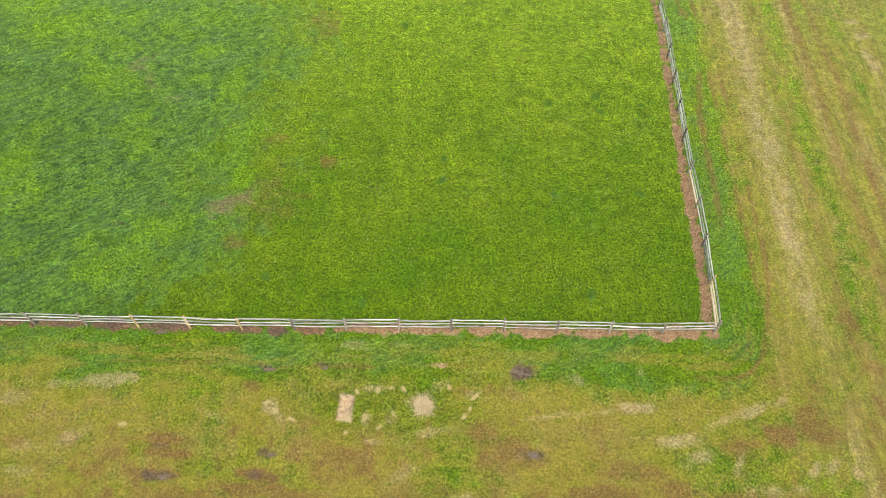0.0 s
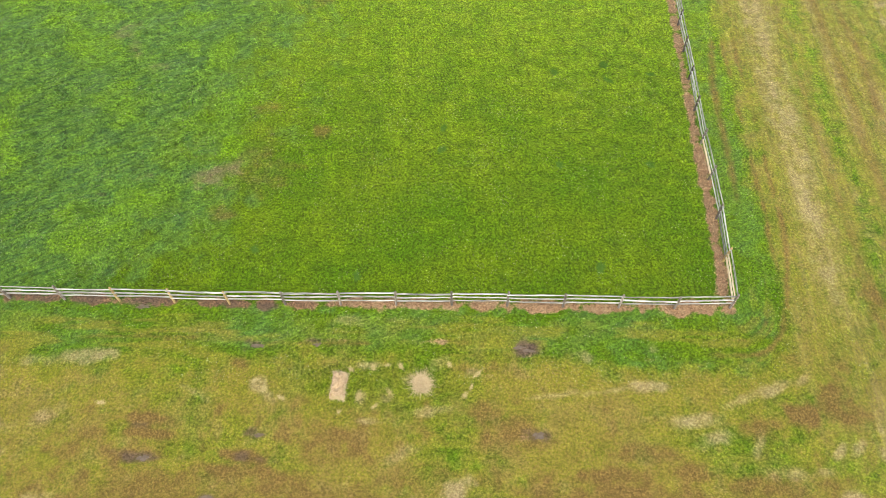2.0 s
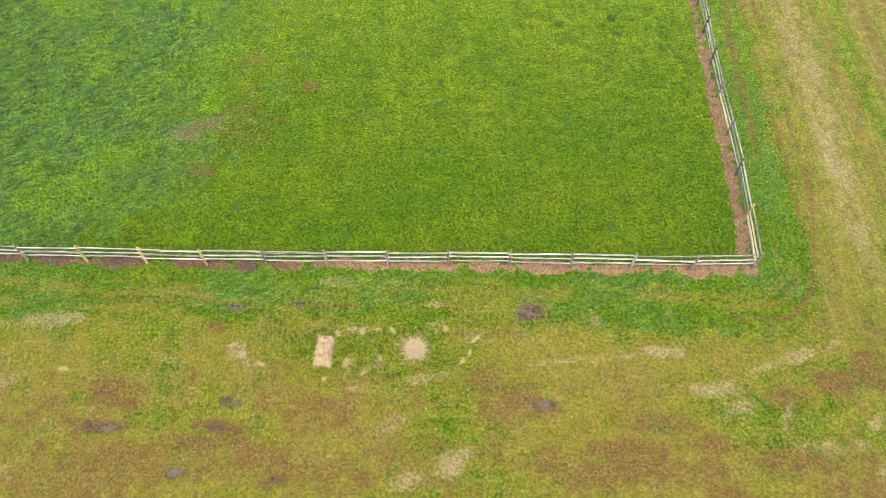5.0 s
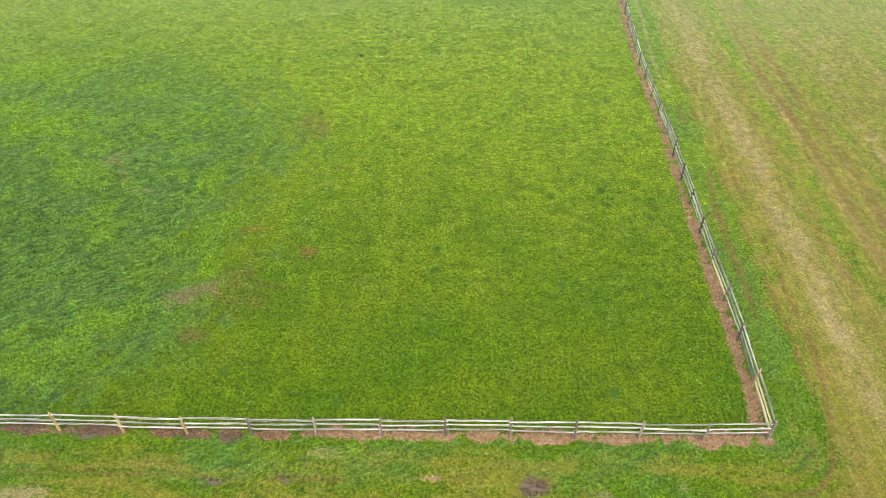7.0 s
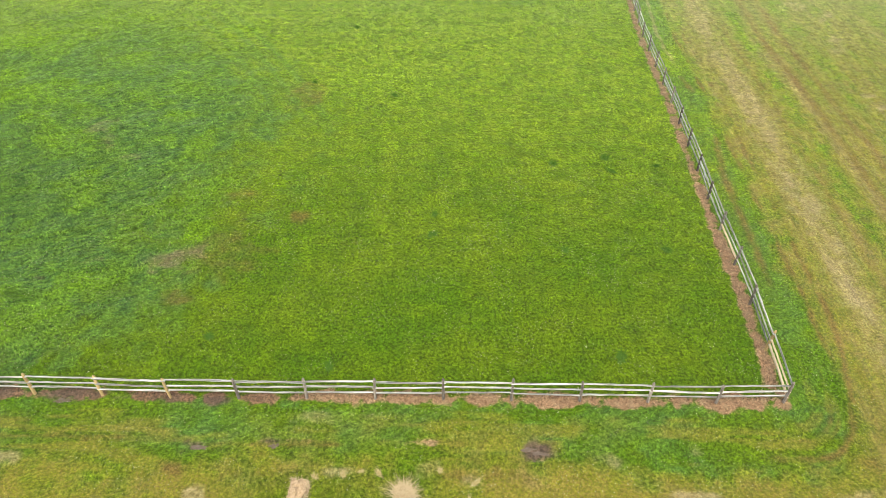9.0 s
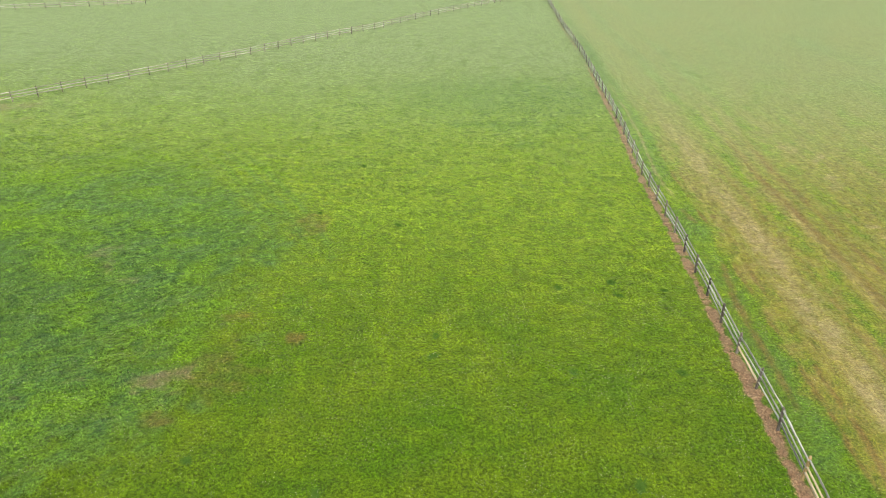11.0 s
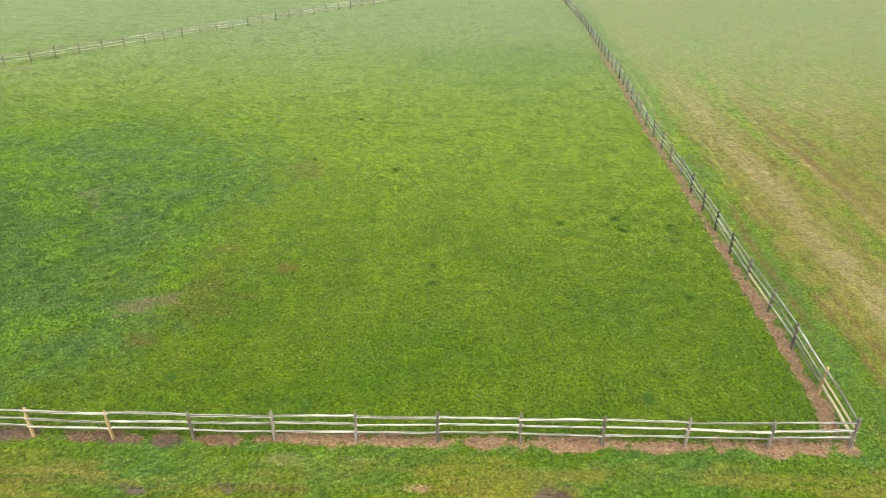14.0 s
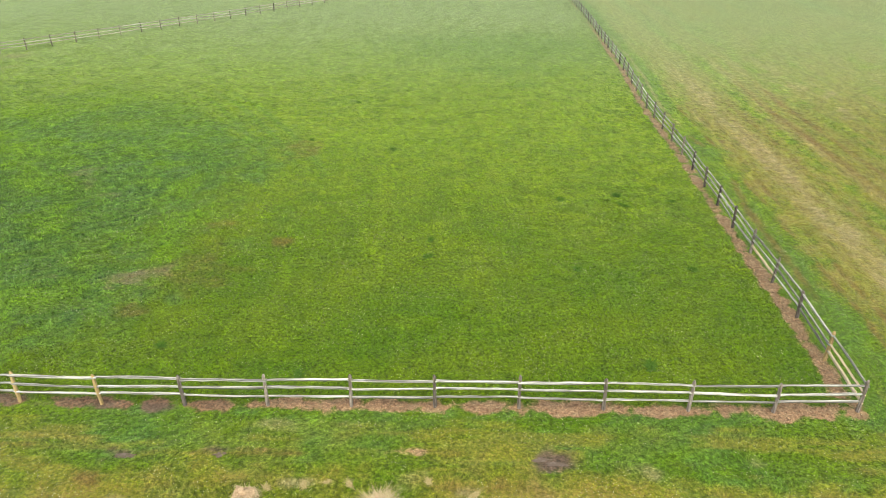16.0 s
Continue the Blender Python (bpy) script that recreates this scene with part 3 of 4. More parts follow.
RAIL_WOOD = wood("weathered_rail", (0.33, 0.35, 0.325), (0.09, 0.09, 0.085))
# far rails: same wood, its contrast lowered to stand in for distance haze
HAZED_RAIL = wood("hazed_grey_rail", (0.34, 0.345, 0.32), (0.17, 0.145, 0.125))
POST_WOOD = wood("weathered_post", (0.2, 0.185, 0.165), (0.075, 0.065, 0.055))
NEW_WOOD = wood("fresh_split_post", (0.3, 0.235, 0.115), (0.19, 0.14, 0.065))
FRESH_RAIL = wood("fresh_split_rail", (0.4, 0.35, 0.255), (0.25, 0.2, 0.135))
DARK_WOOD = wood("dark_post", (0.12, 0.11, 0.1), (0.045, 0.04, 0.035))

WATER, n, l, p = shader("puddle_water", 0.1, 0.25)
p.inputs["Base Color"].default_value = (0.14, 0.115, 0.09, 1)
silt = grain(n, l, n.new("ShaderNodeTexCoord").outputs["Object"], 5, 3)
l.new(step(n, l, silt, 0.4, 0.65, 0.04, 0.4), p.inputs["Roughness"])

STRAW_MAT, n, l, p = shader("dry_straw", 0.75, 0.2)
tc = n.new("ShaderNodeTexCoord").outputs["Object"]
l.new(mix(n, l, step(n, l, grain(n, l, tc, 18, 4, 0.7), 0.35, 0.65), (0.3, 0.22, 0.12), (0.52, 0.41, 0.27)), p.inputs["Base Color"])
b = n.new("ShaderNodeBump")
b.inputs["Strength"].default_value, b.inputs["Distance"].default_value = 1.0, 0.03
l.new(grain(n, l, tc, 30, 4, 0.7), b.inputs["Height"])
l.new(b.outputs[0], p.inputs["Normal"])


def leafy(name, a, b):
    m, n, l, p = shader(name, 0.6, 0.15)
    where = n.new("ShaderNodeNewGeometry").outputs["Position"]
    l.new(mix(n, l, step(n, l, grain(n, l, where, 24, 3, 0.7), 0.32, 0.68), a, b), p.inputs["Base Color"])
    return m


WEED_LEAF = leafy("weed_leaf", (0.036, 0.1, 0.012), (0.08, 0.17, 0.02))
DRY_STALK = leafy("dry_stalk", (0.36, 0.29, 0.15), (0.62, 0.54, 0.36))
PALE_STALK = leafy("pale_stalk", (0.25, 0.22, 0.08), (0.5, 0.43, 0.23))
BLOSSOM = leafy("clover_blossom", (0.45, 0.5, 0.3), (0.75, 0.76, 0.62))


# ---- building helpers ----
def link(name, bm, mat, parent=None, label=""):
    me = bpy.data.meshes.new(name)
    bm.to_mesh(me)
    bm.free()
    me.materials.append(mat)
    ob = new(name, me)
    ob.parent = parent
    return tagged(ob, label)


def part(name, bm, mat, parent, label=""):
    return link(name, bm, mat, parent, label)


def raw_mesh(name, verts, loops, sides, mat):
    """A mesh from arrays: verts (n, 3), the corner indices, and one number of sides for all faces."""
    me = bpy.data.meshes.new(name)
    count = len(loops) // sides
    me.vertices.add(len(verts)), me.loops.add(len(loops)), me.polygons.add(count)
    me.vertices.foreach_set("co", np.ascontiguousarray(verts, np.float32).ravel())
    me.loops.foreach_set("vertex_index", np.ascontiguousarray(loops, np.int32))
    me.polygons.foreach_set("loop_start", np.arange(0, len(loops), sides, dtype=np.int32))
    me.update(calc_edges=True)
    me.materials.append(mat)
    return me


def store_kinds(me, k, tone):
    for name, four in (("cover_a", k[:4]), ("cover_b", [*k[4:7], tone])):
        a = me.attributes.new(name, "BYTE_COLOR", "POINT")
        a.data.foreach_set("color", np.stack(four, 1).astype(np.float32).ravel())


# ---- the ground: one sheet to the horizon ----
def steps_along(lo, hi, fine, far):
    mid = np.arange(lo, hi + fine / 2, fine)
    grow = fine * 1.12 ** np.arange(1, 75)
    grow = np.cumsum(grow)
    grow = grow[grow < far]
    return np.concatenate([lo - grow[::-1], mid, hi + grow])


gx, gy = steps_along(-48, 18, 0.16, 1400), steps_along(-12, 40, 0.16, 1400)
X, Y = [a.ravel() for a in np.meshgrid(gx, gy)]
K = kinds(X, Y)
near = smooth(160, 60, np.hypot(X + 15, Y - 10))
Z = relief(X, Y, K[6]) * near
w, h = len(gx), len(gy)
first = (np.arange(h - 1)[:, None] * w + np.arange(w - 1)[None]).ravel()
quads = np.stack([first, first + 1, first + w + 1, first + w], 1).ravel()
me = raw_mesh("ground", np.stack([X, Y, Z], 1), quads, 4, FIELD)
store_kinds(me, K, np.full_like(X, 0.5))
me.polygons.foreach_set("use_smooth", np.ones(len(me.polygons), bool))
tagged(new("ground", me), "grassy ground, lush in the paddock, dry and rutted outside", "ground", kind="structure")


# ---- grass, too many blades to count ----
def grass(name, label, zones, seed):
    """zones: x0, x1, y0, y1, blades per square metre, blade width, blade height, chooser, and the depths over which it thins out."""
    r = np.random.RandomState(seed)
    P = []
    for x0, x1, y0, y1, dense, wide, tall, keep, fade in zones:
        m = int((x1 - x0) * (y1 - y0) * dense)
        x, y = r.uniform(x0, x1, m), r.uniform(y0, y1, m)
        # blades gather in tufts
        g = 0.5 * (cloud(x, y, 3.2, 71) - 0.5) + 0.35 * (cloud(x, y, 0.9, 73) - 0.5)
        k = kinds(x, y)
        ok = (keep(x, y, k) * np.clip((y - y0) / fade[0], 0, 1) * np.clip((y1 - y) / fade[1], 0, 1) * (1 - 0.7 * k[5]) * (1 - 0.95 * k[6]) * (0.85 + 1.0 * g)) > r.uniform(0, 1, m)
        x, y, g, k = x[ok], y[ok], g[ok], [a[ok] for a in k]
        m = len(x)
        lush = 1 + 0.55 * k[0] * smooth(0.35, 0.65, cloud(x, y, 1.1, 79)) - 0.3 * k[7] - 0.4 * k[5]
        lush = lush + 1.1 * spots(x, y, UNMOWN, 0.4, 51)
        hgt = tall * lush * r.uniform(0.55, 1.25, m) * (1 + 0.8 * g)
        wid = wide * (1 + 0.5 * k[0]) * r.uniform(0.6, 1.3, m)
        turn, lean, way = r.uniform(0, 6.283, m), r.uniform(0.1, 0.9, m), r.uniform(0, 6.283, m)
        z = relief(x, y, k[6]) - 0.005
        ax, ay = np.cos(turn) * wid / 2, np.sin(turn) * wid / 2
        tx, ty, tz = x + np.cos(way) * lean * hgt, y + np.sin(way) * lean * hgt, z + hgt * np.sqrt(1 - 0.6 * lean ** 2)
        tri = np.stack([np.stack([x - ax, y - ay, z], 1), np.stack([x + ax, y + ay, z], 1), np.stack([tx, ty, tz], 1)], 1)
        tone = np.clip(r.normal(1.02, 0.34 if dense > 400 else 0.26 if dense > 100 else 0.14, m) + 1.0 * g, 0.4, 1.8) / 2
        # blade roots darkened as if shaded down in the turf, tips lightened
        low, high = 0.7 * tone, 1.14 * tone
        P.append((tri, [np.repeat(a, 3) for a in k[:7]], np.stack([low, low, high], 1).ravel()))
    verts = np.concatenate([q[0] for q in P]).reshape(-1, 3)
    me = raw_mesh(name, verts, np.arange(len(verts)), 3, BLADE)
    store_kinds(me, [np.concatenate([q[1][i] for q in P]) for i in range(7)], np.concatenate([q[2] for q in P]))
    return tagged(new(name, me), label, "grass", kind="stuff")


IN = lambda x, y, k: 1 - k[7]
OUT = lambda x, y, k: k[7]
grass("paddock_grass", "short lush green pasture grass with bluish weedy growth",
      [(-53, 1.5, -0.4, 30, 500, 0.03, 0.09, IN, (0.01, 16)), (-62, 3.5, 14, 56, 240, 0.04, 0.07, IN, (16, 22)), (-80, 9, 34, 125, 50, 0.065, 0.07, IN, (22, 70))], 1)
grass("meadow_grass", "mown yellowing grass with dry brown stretches outside the fence",
      [(-47, 10, -12, 0.4, 500, 0.028, 0.08, OUT, (0.01, 0.01)), (0, 26, 0.4, 46, 300, 0.034, 0.085, OUT, (0.01, 14)), (2, 62, 32, 125, 36, 0.065, 0.07, OUT, (14, 70))], 2)


# ---- the rail fences ----
def rail_mesh(seed, mat):
    """A split rail one metre long along x, hewn thin at both ends."""
    r = random.Random(seed)
    bm = bmesh.new()
    rings = []
    tw = r.uniform(-0.5, 0.5)
    sect = [(math.cos(a) * r.uniform(0.8, 1.15), math.sin(a) * r.uniform(0.8, 1.15)) for a in (0.3, 1.5, 2.6, 3.7, 5.1)]
    bow, sag = r.uniform(-0.03, 0.03), r.uniform(-0.03, 0.015)
    for i, u in enumerate((0, 0.06, 0.18, 0.31, 0.44, 0.58, 0.7, 0.83, 0.94, 1)):
        k = 0.55 if i in (0, 9) else r.uniform(0.86, 1.14)
        a = tw * u
        dy, dz = bow * math.sin(math.pi * u) + r.uniform(-0.009, 0.009), sag * math.sin(math.pi * u) + r.uniform(-0.011, 0.011)
        ring = []
        for sy, sz in sect:
            py, pz = sy * 0.042 * k, sz * 0.053 * k * r.uniform(0.93, 1.07)
            ring.append(bm.verts.new((u, dy + py * math.cos(a) - pz * math.sin(a), dz + py * math.sin(a) + pz * math.cos(a))))
        rings.append(ring)
    for a, b in zip(rings, rings[1:]):
        for i in range(5):
            bm.faces.new((a[i], a[(i + 1) % 5], b[(i + 1) % 5], b[i]))
    bm.faces.new(rings[0][::-1]), bm.faces.new(rings[-1])
    bmesh.ops.recalc_face_normals(bm, faces=bm.faces)
    me = bpy.data.meshes.new("rail")
    bm.to_mesh(me)
    bm.free()
    me.materials.append(mat)
    return me


def post_mesh(seed, mat):
    """A hewn post standing on z = 0, let into the ground, with a weathered sloping top; its length runs along x in the mesh."""
    r = random.Random(seed)
    bm = bmesh.new()
    rings = []
    sect = [(math.cos(a) * r.uniform(0.88, 1.1), math.sin(a) * r.uniform(0.88, 1.1)) for a in (0.4, 1.2, 2.0, 2.8, 3.6, 4.4, 5.2, 5.9)]
    top = r.uniform(1.29, 1.4)
    slope = r.uniform(-0.25, 0.25)
    for z, k in ((-0.35, 1.05), (0.25, 1.0), (0.8, 0.96), (top - 0.09, 0.92), (top, 0.45)):
        ox, oy = r.uniform(-0.008, 0.008), r.uniform(-0.008, 0.008)
        rings.append([bm.verts.new((z + (slope * sx * 0.07 if z > 1 else 0), ox + sx * 0.078 * k, oy + sy * 0.068 * k)) for sx, sy in sect])
    for a, b in zip(rings, rings[1:]):
        for i in range(8):
            bm.faces.new((a[i], a[(i + 1) % 8], b[(i + 1) % 8], b[i]))
    bm.faces.new(rings[0][::-1]), bm.faces.new(rings[-1])
    bmesh.ops.recalc_face_normals(bm, faces=bm.faces)
    me = bpy.data.meshes.new("post")
    bm.to_mesh(me)
    bm.free()
    me.materials.append(mat)
    return me


RAILS = [rail_mesh(i, RAIL_WOOD) for i in range(12)]
FRESH_RAILS = [rail_mesh(60 + i, FRESH_RAIL) for i in range(3)]
HAZED_RAILS = [rail_mesh(40 + i, HAZED_RAIL) for i in range(8)]
GREY_POSTS, NEW_POSTS, DARK_POSTS = [[post_mesh(10 * j + i, m) for i in range(4)] for j, m in enumerate((POST_WOOD, NEW_WOOD, DARK_WOOD))]
UPRIGHT = Matrix.Rotation(radians(-90), 4, "Y")


def fence(points, label, fresh=(), dark=0.25, skip_first=False, seed=0, rails=RAILS, new_rails=()):
    """A fence of three rails between posts at the points; new_rails names the bays and rails that are fresh wood."""
    r = random.Random(seed)
    base = tagged(new("rail_fence"), label, "fence", group="paddock fences")
    base.location = (*points[0], 0)
    back = Matrix.Translation((-points[0][0], -points[0][1], 0))
    slots = []
    for i, (x, y) in enumerate(points):
        slots.append([h + r.uniform(-0.035, 0.035) for h in (1.14, 0.79, 0.45)])
        a, b = points[max(i - 1, 0)], points[min(i + 1, len(points) - 1)]
        turn = math.atan2(b[1] - a[1], b[0] - a[0])
        if skip_first and i == 0:
            continue
        stock = NEW_POSTS if i in fresh else DARK_POSTS if r.random() < dark else GREY_POSTS
        ob = new("post", r.choice(stock))
        if i in fresh:
            tagged(ob, "yellowish freshly split post")
        ob.parent = base
        tip = 2.5 if i else 0.3
        lean = Matrix.Rotation(radians(r.uniform(-tip, tip)), 4, "X") @ Matrix.Rotation(radians(r.uniform(-tip, tip)), 4, "Y")
        ob.matrix_basis = back @ Matrix.Translation((x, y, 0)) @ lean @ Matrix.Rotation(turn + r.uniform(-0.2, 0.2), 4, "Z") @ UPRIGHT
    for i, (a, b) in enumerate(zip(points, points[1:])):
        for k in range(3):
            off = 0.022 if i % 2 else -0.022
            p, q = Vector((*a, slots[i][k])), Vector((*b, slots[i + 1][k]))
            along = (q - p).normalized()
            p, q = p - along * 0.09, q + along * 0.09
            aside = Vector((-along.y, along.x, 0)).normalized()
            up3 = along.cross(aside)
            thick = r.uniform(0.85, 1.2)
            flip = -1 if r.random() < 0.5 else 1
            m = Matrix((along * (q - p).length, aside * thick * flip, up3 * thick * flip)).transposed().to_4x4()
            ob = new("rail", r.choice(rails))
            if (i, k) in new_rails:
                ob.data = FRESH_RAILS[k]
                tagged(ob, "yellowish freshly split rail")
            ob.parent = base
            ob.matrix_basis = back @ Matrix.Translation(p + aside * off) @ m
    return base


def along_line(xs, ys, spacing):
    """Points along a line of corners, at the distances that spacing(i) gives."""
    xs, ys = np.array(xs, float), np.array(ys, float)
    run = np.concatenate([[0], np.cumsum(np.hypot(np.diff(xs), np.diff(ys)))])
    out, i = [], 0
    while spacing(i) <= run[-1]:
        out.append((float(np.interp(spacing(i), run, xs)), float(np.interp(spacing(i), run, ys))))
        i += 1
    return out


front = [(-0.08, 0.0)] + [(-3.04 - 2.955 * i, float(front_y(-3.04 - 2.955 * i))) for i in range(15)]
fence(front, "weathered grey split-rail fence with three rails along bare soil", fresh=(9, 10, 11), dark=0.12, seed=4)
side = along_line(SIDE_X, SIDE_Y, lambda i: 2.968 * i)
fence(side, "long weathered split-rail fence running away from the corner", fresh=(1,), dark=0.45, skip_first=True, seed=9, new_rails=((0, 1), (0, 2), (3, 2)))
far = along_line((-78, -66.8, -57.1, -47.2, -37.5, -28.7, -19.6, -10.5, 10.2), (46.5, 61.1, 73.8, 88, 103.3, 114.5, 131, 144.5, 174.8), lambda i: 2.97 * i)
fence(far, "grey split-rail fence across the pasture, dulled by haze in its colour", dark=0.08, seed=21, rails=HAZED_RAILS)

beyond = along_line((-141, -86), (123.3, 145.8), lambda i: 2.97 * i)
fence(beyond, "distant pale split-rail fence beyond the pasture", dark=0.3, seed=33, rails=HAZED_RAILS)


# ---- standing water ----
def puddle(x, y, a, b, turn, seed):
    r = random.Random(seed)
    bm = bmesh.new()
    ring = []
    amp = [(r.uniform(0.15, 0.36) / k ** 0.5, r.uniform(0, 6.28)) for k in range(1, 7)]
    for i in range(40):
        t = i / 40 * 2 * math.pi
        s = 1 + sum(h * math.sin(k * t + ph) for k, (h, ph) in enumerate(amp, 1))
        ring.append(bm.verts.new((a * s * math.cos(t), b * s * math.sin(t), 0)))
    bm.faces.new(ring)
    ext = bmesh.ops.extrude_face_region(bm, geom=bm.faces[:])
    for v in ext["geom"]:
        if isinstance(v, bmesh.types.BMVert):
            v.co.z -= 0.04
    bmesh.ops.recalc_face_normals(bm, faces=bm.faces)
    ob = link("puddle", bm, WATER)
    ob.matrix_world = pose(x, y, -0.012, 0, 0, turn)
    return tagged(ob, "shallow muddy puddle reflecting the grey sky", "puddle", group="puddles in the ruts")


for i, row in enumerate([(-11.35, -2.4, 0.24, 0.1, 8), (-10.9, -2.6, 0.3, 0.09, -5), (-11.3, -3.05, 0.16, 0.1, 0), (-10.75, -6.95, 0.28, 0.16, 20), (-9.95, -7.1, 0.16, 0.26, 15), (-21.7, -2.3, 0.2, 0.09, 0), (-24.7, -2.42, 0.3, 0.12, 0),
                         (-23.9, -7.1, 0.32, 0.13, -20), (-25.7, -10.0, 0.55, 0.2, 5), (-21.5, -10.25, 0.35, 0.17, 0), (-29.2, -8.15, 0.22, 0.16, 0), (-25.15, -0.35, 0.35, 0.16, 0), (-31.2, -0.15, 0.3, 0.14, 0)]):
    puddle(*row, i)


# ---- weeds, tussocks and the hay ----
def crown(bm, r, wide, tall):
    """A low uneven mound from which blades grow."""
    bmesh.ops.create_icosphere(bm, subdivisions=3, radius=1)
    o = Vector((r.uniform(0, 50), r.uniform(0, 50), 0))
    for v in bm.verts:
        q = v.co
        k = 1 + 0.5 * noise.noise(q * 1.6 + o) + 0.25 * noise.noise(q * 5 + o)
        v.co = (q.x * wide * k, q.y * wide * k, max(q.z, -0.2) * tall * k)


def sprays(bm, r, count, tall, wide, lean, stray=1.2):
    """Bent blades that fan out of the mound already in bm, each rooted in one of its edges."""
    roots = [e for e in bm.edges if e.verts[0].co.z > -0.01]
    for _ in range(count):
        a, b = r.choice(roots).verts
        o = (a.co + b.co) / 2
        way = math.atan2(o.y, o.x) + r.uniform(-stray, stray)
        hgt, w, k = tall * r.uniform(0.45, 1.1), wide * r.uniform(0.6, 1.3), lean * r.uniform(0.3, 1.2)
        sx, sy = -math.sin(way) * w / 2, math.cos(way) * w / 2
        mx, my = o.x + math.cos(way) * hgt * k * 0.35, o.y + math.sin(way) * hgt * k * 0.35
        v = [bm.verts.new(q) for q in ((mx + sx, my + sy, o.z + hgt * 0.65), (mx - sx, my - sy, o.z + hgt * 0.65),
                                       (o.x + math.cos(way) * hgt * k, o.y + math.sin(way) * hgt * k, o.z + hgt * r.uniform(0.75, 0.95)))]
        bm.faces.new((a, b, v[0], v[1])), bm.faces.new((v[1], v[0], v[2]))


def weed_clump(x, y, size, seed):
    """A low mound of broad leaves that thin out into the turf."""
    bm = bmesh.new()
    r = random.Random(seed)
    crown(bm, r, 0.2 * size, 0.012)
    sprays(bm, r, int(60 + 90 * size), 0.12, 0.03, 3.4, 2.6)
    ob = link("weed_clump", bm, WEED_LEAF)
    ob.matrix_world = pose(x, y, 0, 0, 0, r.uniform(0, 180)) @ Matrix.Diagonal((r.uniform(1.1, 1.5), r.uniform(0.7, 1.0), 1, 1))
    return tagged(ob, "dark green clump of broad-leaved weeds in the grass", "weed", group="weed clumps in the pasture")


for i, (x, y, s) in enumerate(CLUMPS):
    weed_clump(x, y, s, 100 + i)


def dry_tuft(x, y, size, seed):
    bm = bmesh.new()
    r = random.Random(seed)
    crown(bm, r, 0.09 * size, 0.008)
    sprays(bm, r, int(150 * size + 50), 0.06, 0.009, 4.2, 3.2)
    ob = link("dry_grass_tuft", bm, PALE_STALK)
    ob.matrix_world = pose(x, y, 0, 0, 0, r.uniform(0, 180)) @ Matrix.Diagonal((r.uniform(1.0, 1.7), r.uniform(0.5, 0.9), 1, 1))
    return tagged(ob, "bleached tuft of dead grass lying over the turf", "grass tuft", group="bleached tufts")


for i, (x, y, s) in enumerate([(-24.1, -4.75, 1.5), (-24.6, -4.3, 0.9), (-18.8, -3.6, 1.1), (-19.4, -5.1, 1.2), (-13.6, -3.9, 1.4), (-17.4, -3.5, 0.9), (-19.9, -3.7, 1.0), (-18.1, -3.45, 0.8), (-23.2, -5.2, 1.1), (-17.9, -4.9, 0.9),
                               (-14.2, -5.0, 0.8), (-31.9, -5.5, 0.8), (-20.3, -5.9, 0.7), (-15.0, -3.4, 0.9), (-18.6, -5.6, 0.8), (-13.9, -4.6, 0.7)]):
    dry_tuft(x, y, s, 200 + i)


def hay_bale():
    """A rough block of hay, its sides slumped and its edges frayed."""
    r = random.Random(5)
    base = tagged(new("hay_bale"), "frayed rectangular bale of pale hay on the grass", "hay bale")
    base.matrix_world = pose(-20.42, -4.62, 0, 0, 0, -4)
    bm = bmesh.new()
    bmesh.ops.create_cube(bm, size=1)
    bmesh.ops.subdivide_edges(bm, edges=bm.edges[:], cuts=7, use_grid_fill=True)
    for v in bm.verts:
        c = v.co
        k = 1 - 0.12 * max(0, abs(c.x) * 2 - 0.7) * max(0, abs(c.y) * 2 - 0.7)
        q = Vector((c.x * 0.6 * k, c.y * 1.22 * k, (c.z + 0.5) * 0.42))
        q += Vector((noise.noise(q * 5), noise.noise(q * 5 + Vector((9, 0, 0))), noise.noise(q * 5 + Vector((0, 9, 0))))) * 0.15
        q.x *= 1 + 0.1 * (0.44 - q.z)
        v.co = (q.x, q.y, max(q.z - 0.02, -0.03))
    part("body", bm, STRAW_MAT, base)
    bm = bmesh.new()
    for _ in range(1100):
        s = r.choice((-1, 1))
        if r.random() < 0.6:
            x, y = r.uniform(-0.3, 0.3), s * 0.58
        else:
            x, y = s * 0.29, r.uniform(-0.58, 0.58)
        z, t, ln = r.uniform(0.02, 0.44), r.uniform(0, 6.28), r.uniform(0.06, 0.22)
        dx, dy = math.cos(t) * ln + (x * 0.3), math.sin(t) * ln + (y * 0.15)
        v = [bm.verts.new(q) for q in ((x, y, z), (x + 0.012, y + 0.012, z), (x + dx, y + dy, max(0.01, z - r.uniform(0, 0.25))))]
        bm.faces.new(v)
    part("loose_straw", bm, DRY_STALK, base, "loose straw hanging from the bale")


hay_bale()


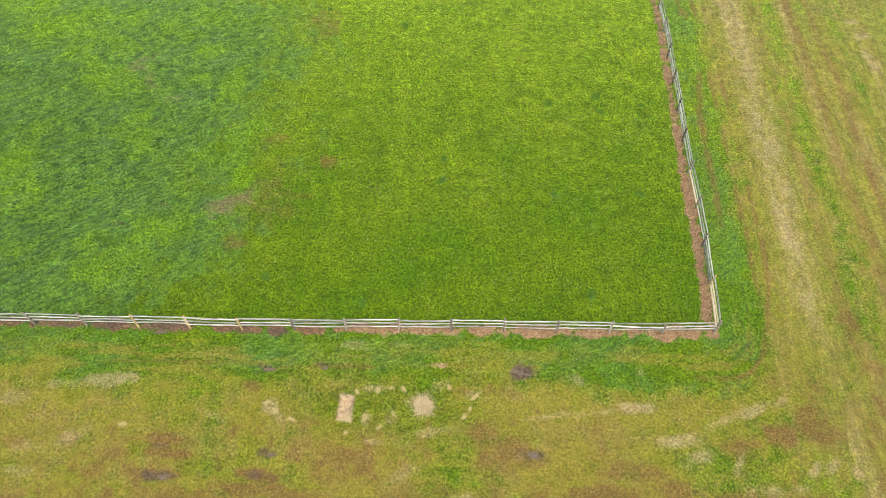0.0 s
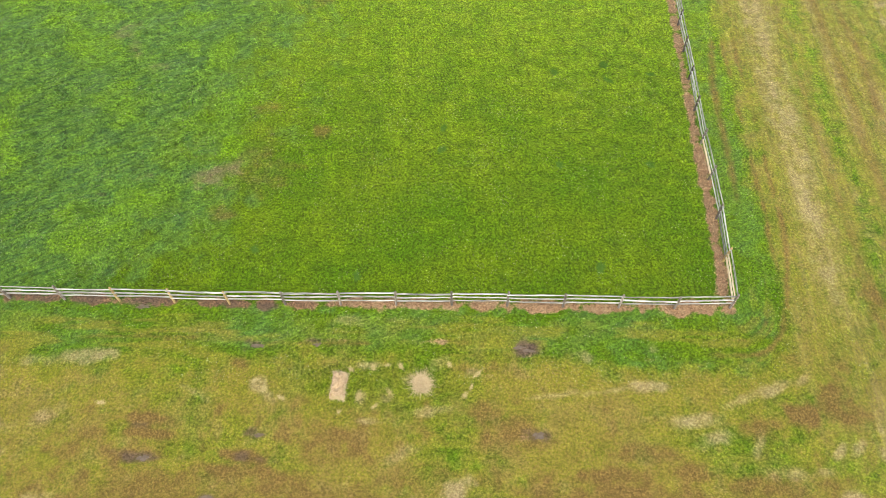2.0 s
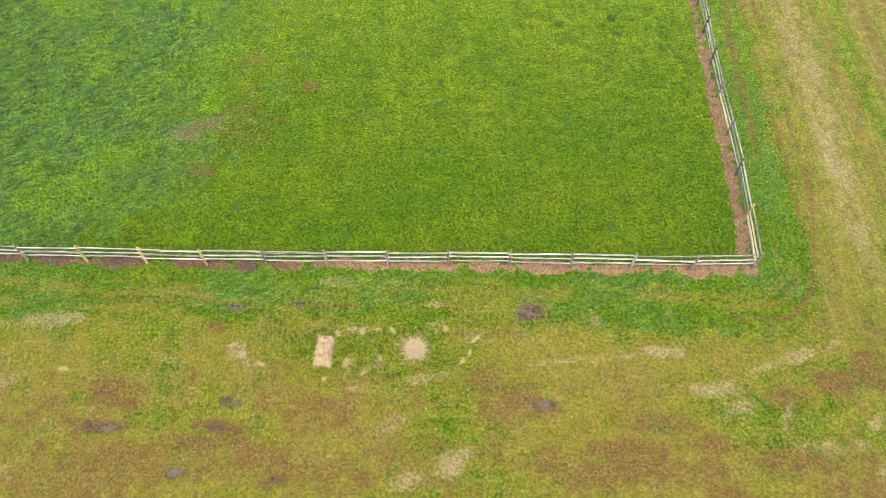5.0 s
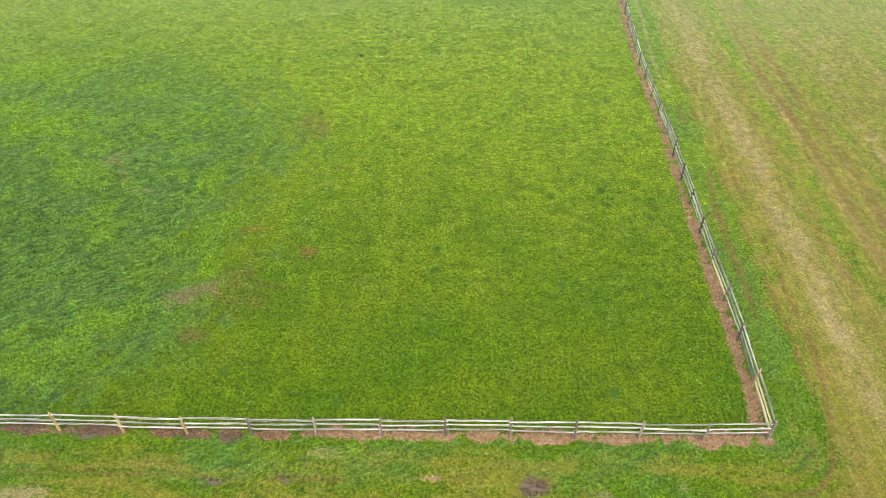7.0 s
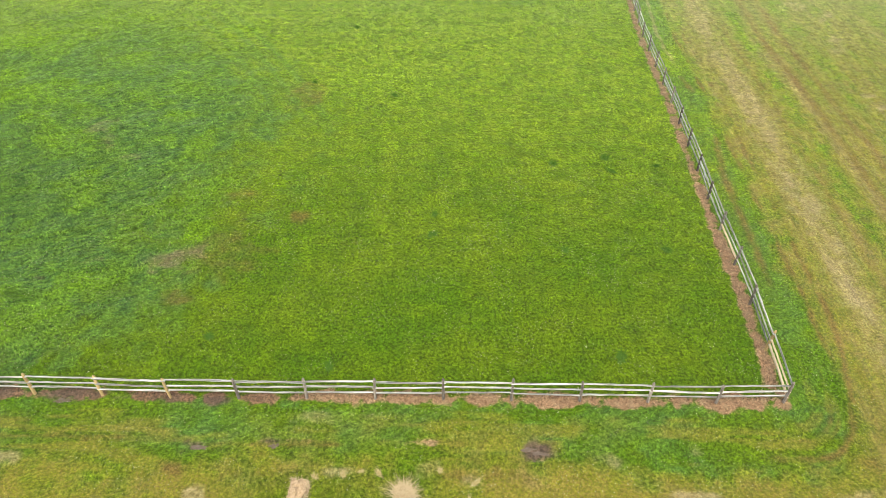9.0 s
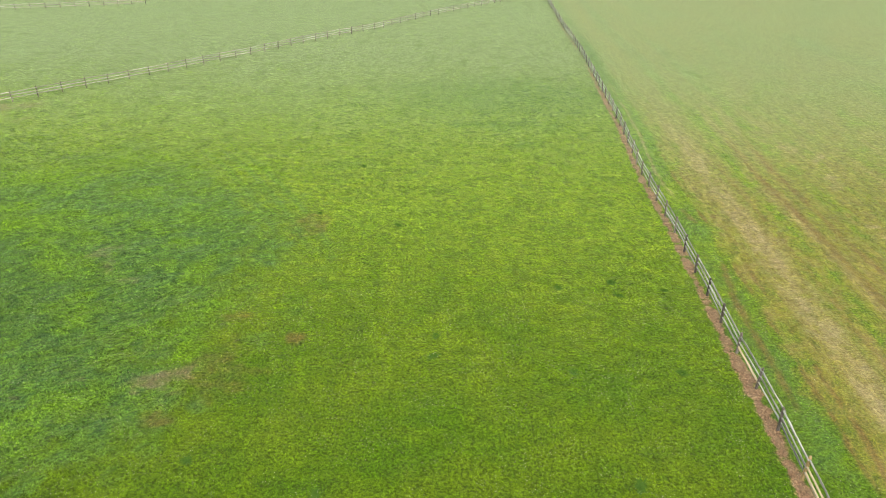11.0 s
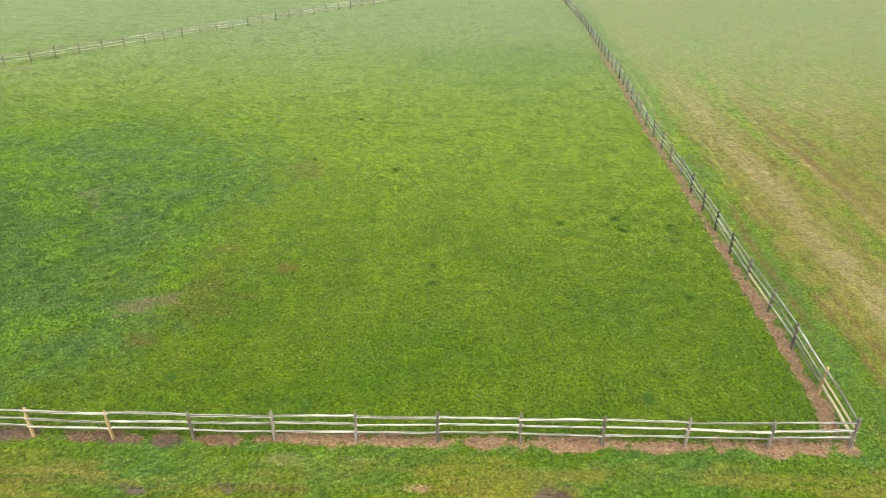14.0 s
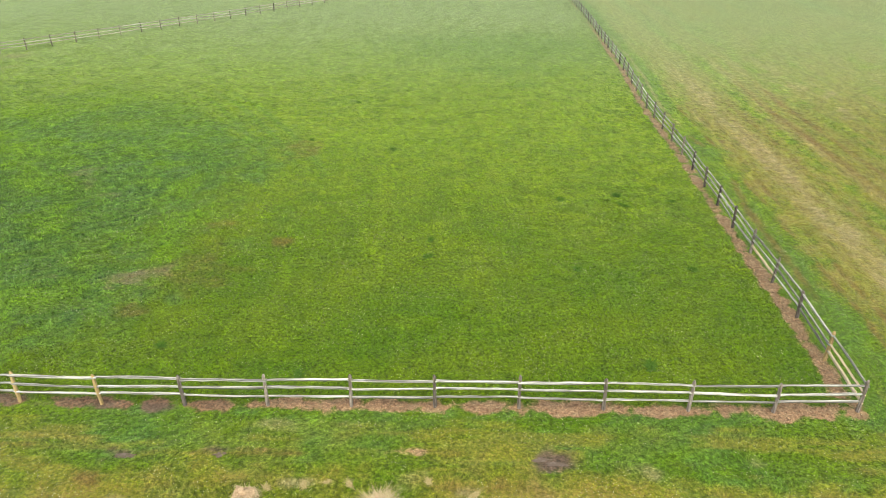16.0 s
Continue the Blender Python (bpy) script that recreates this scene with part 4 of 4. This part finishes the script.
def dry_tussock():
    """A slumped heap of old hay with tall dead stalks standing out of it."""
    base = tagged(new("dry_tussock"), "slumped heap of pale hay with standing dead stalks", "hay heap")
    base.location = (-16.35, -4.5, 0)
    bm = bmesh.new()
    bmesh.ops.create_icosphere(bm, subdivisions=4, radius=1)
    for v in bm.verts:
        q = v.co
        s = 1 + 0.45 * noise.noise(q * 1.7) + 0.2 * noise.noise(q * 5)
        v.co = (q.x * 0.36 * s, q.y * 0.26 * s, max(q.z, -0.15) * 0.22 * s)
    part("heap", bm, STRAW_MAT, base)
    bm = bmesh.new()
    r = random.Random(31)
    crown(bm, r, 0.36, 0.12)
    sprays(bm, r, 700, 0.3, 0.012, 2.4, 3.2)
    part("stalk_spray", bm, DRY_STALK, base, "tall bleached grass stalks")


dry_tussock()


# ---- white clover in flower ----
def clover():
    r = np.random.RandomState(12)
    zones = [(-46, 8, -4.5, 0, 26), (-46, 0, 0, 18, 30), (0.3, 4, 0, 24, 16)]
    P = np.concatenate([np.stack([r.uniform(a, b, int((b - a) * (d - c) * q)), r.uniform(c, d, int((b - a) * (d - c) * q))], 1) for a, b, c, d, q in zones])
    k = kinds(P[:, 0], P[:, 1])
    ok = (smooth(0.4, 0.68, cloud(P[:, 0], P[:, 1], 0.7, 91)) * (1 - k[5]) * (1 - k[6]) * (1 - k[3])) > r.uniform(0, 1, len(P))
    P = P[ok]
    s = r.uniform(0.01, 0.017, len(P))[:, None, None]
    tet = np.array([(1, 0, 0), (-0.5, 0.87, 0), (-0.5, -0.87, 0), (0, 0, 1.3)])
    at = np.concatenate([P, np.full((len(P), 1), 0.085)], 1)[:, None, :]
    verts = (at + tet[None] * s).reshape(-1, 3)
    face = np.array([0, 1, 3, 1, 2, 3, 2, 0, 3, 0, 2, 1])
    loops = (np.arange(len(P))[:, None] * 4 + face[None]).ravel()
    tagged(new("clover_blossoms", raw_mesh("clover_blossoms", verts, loops, 3, BLOSSOM)), "scattered white clover blossoms in the turf", "clover", kind="stuff")


clover()
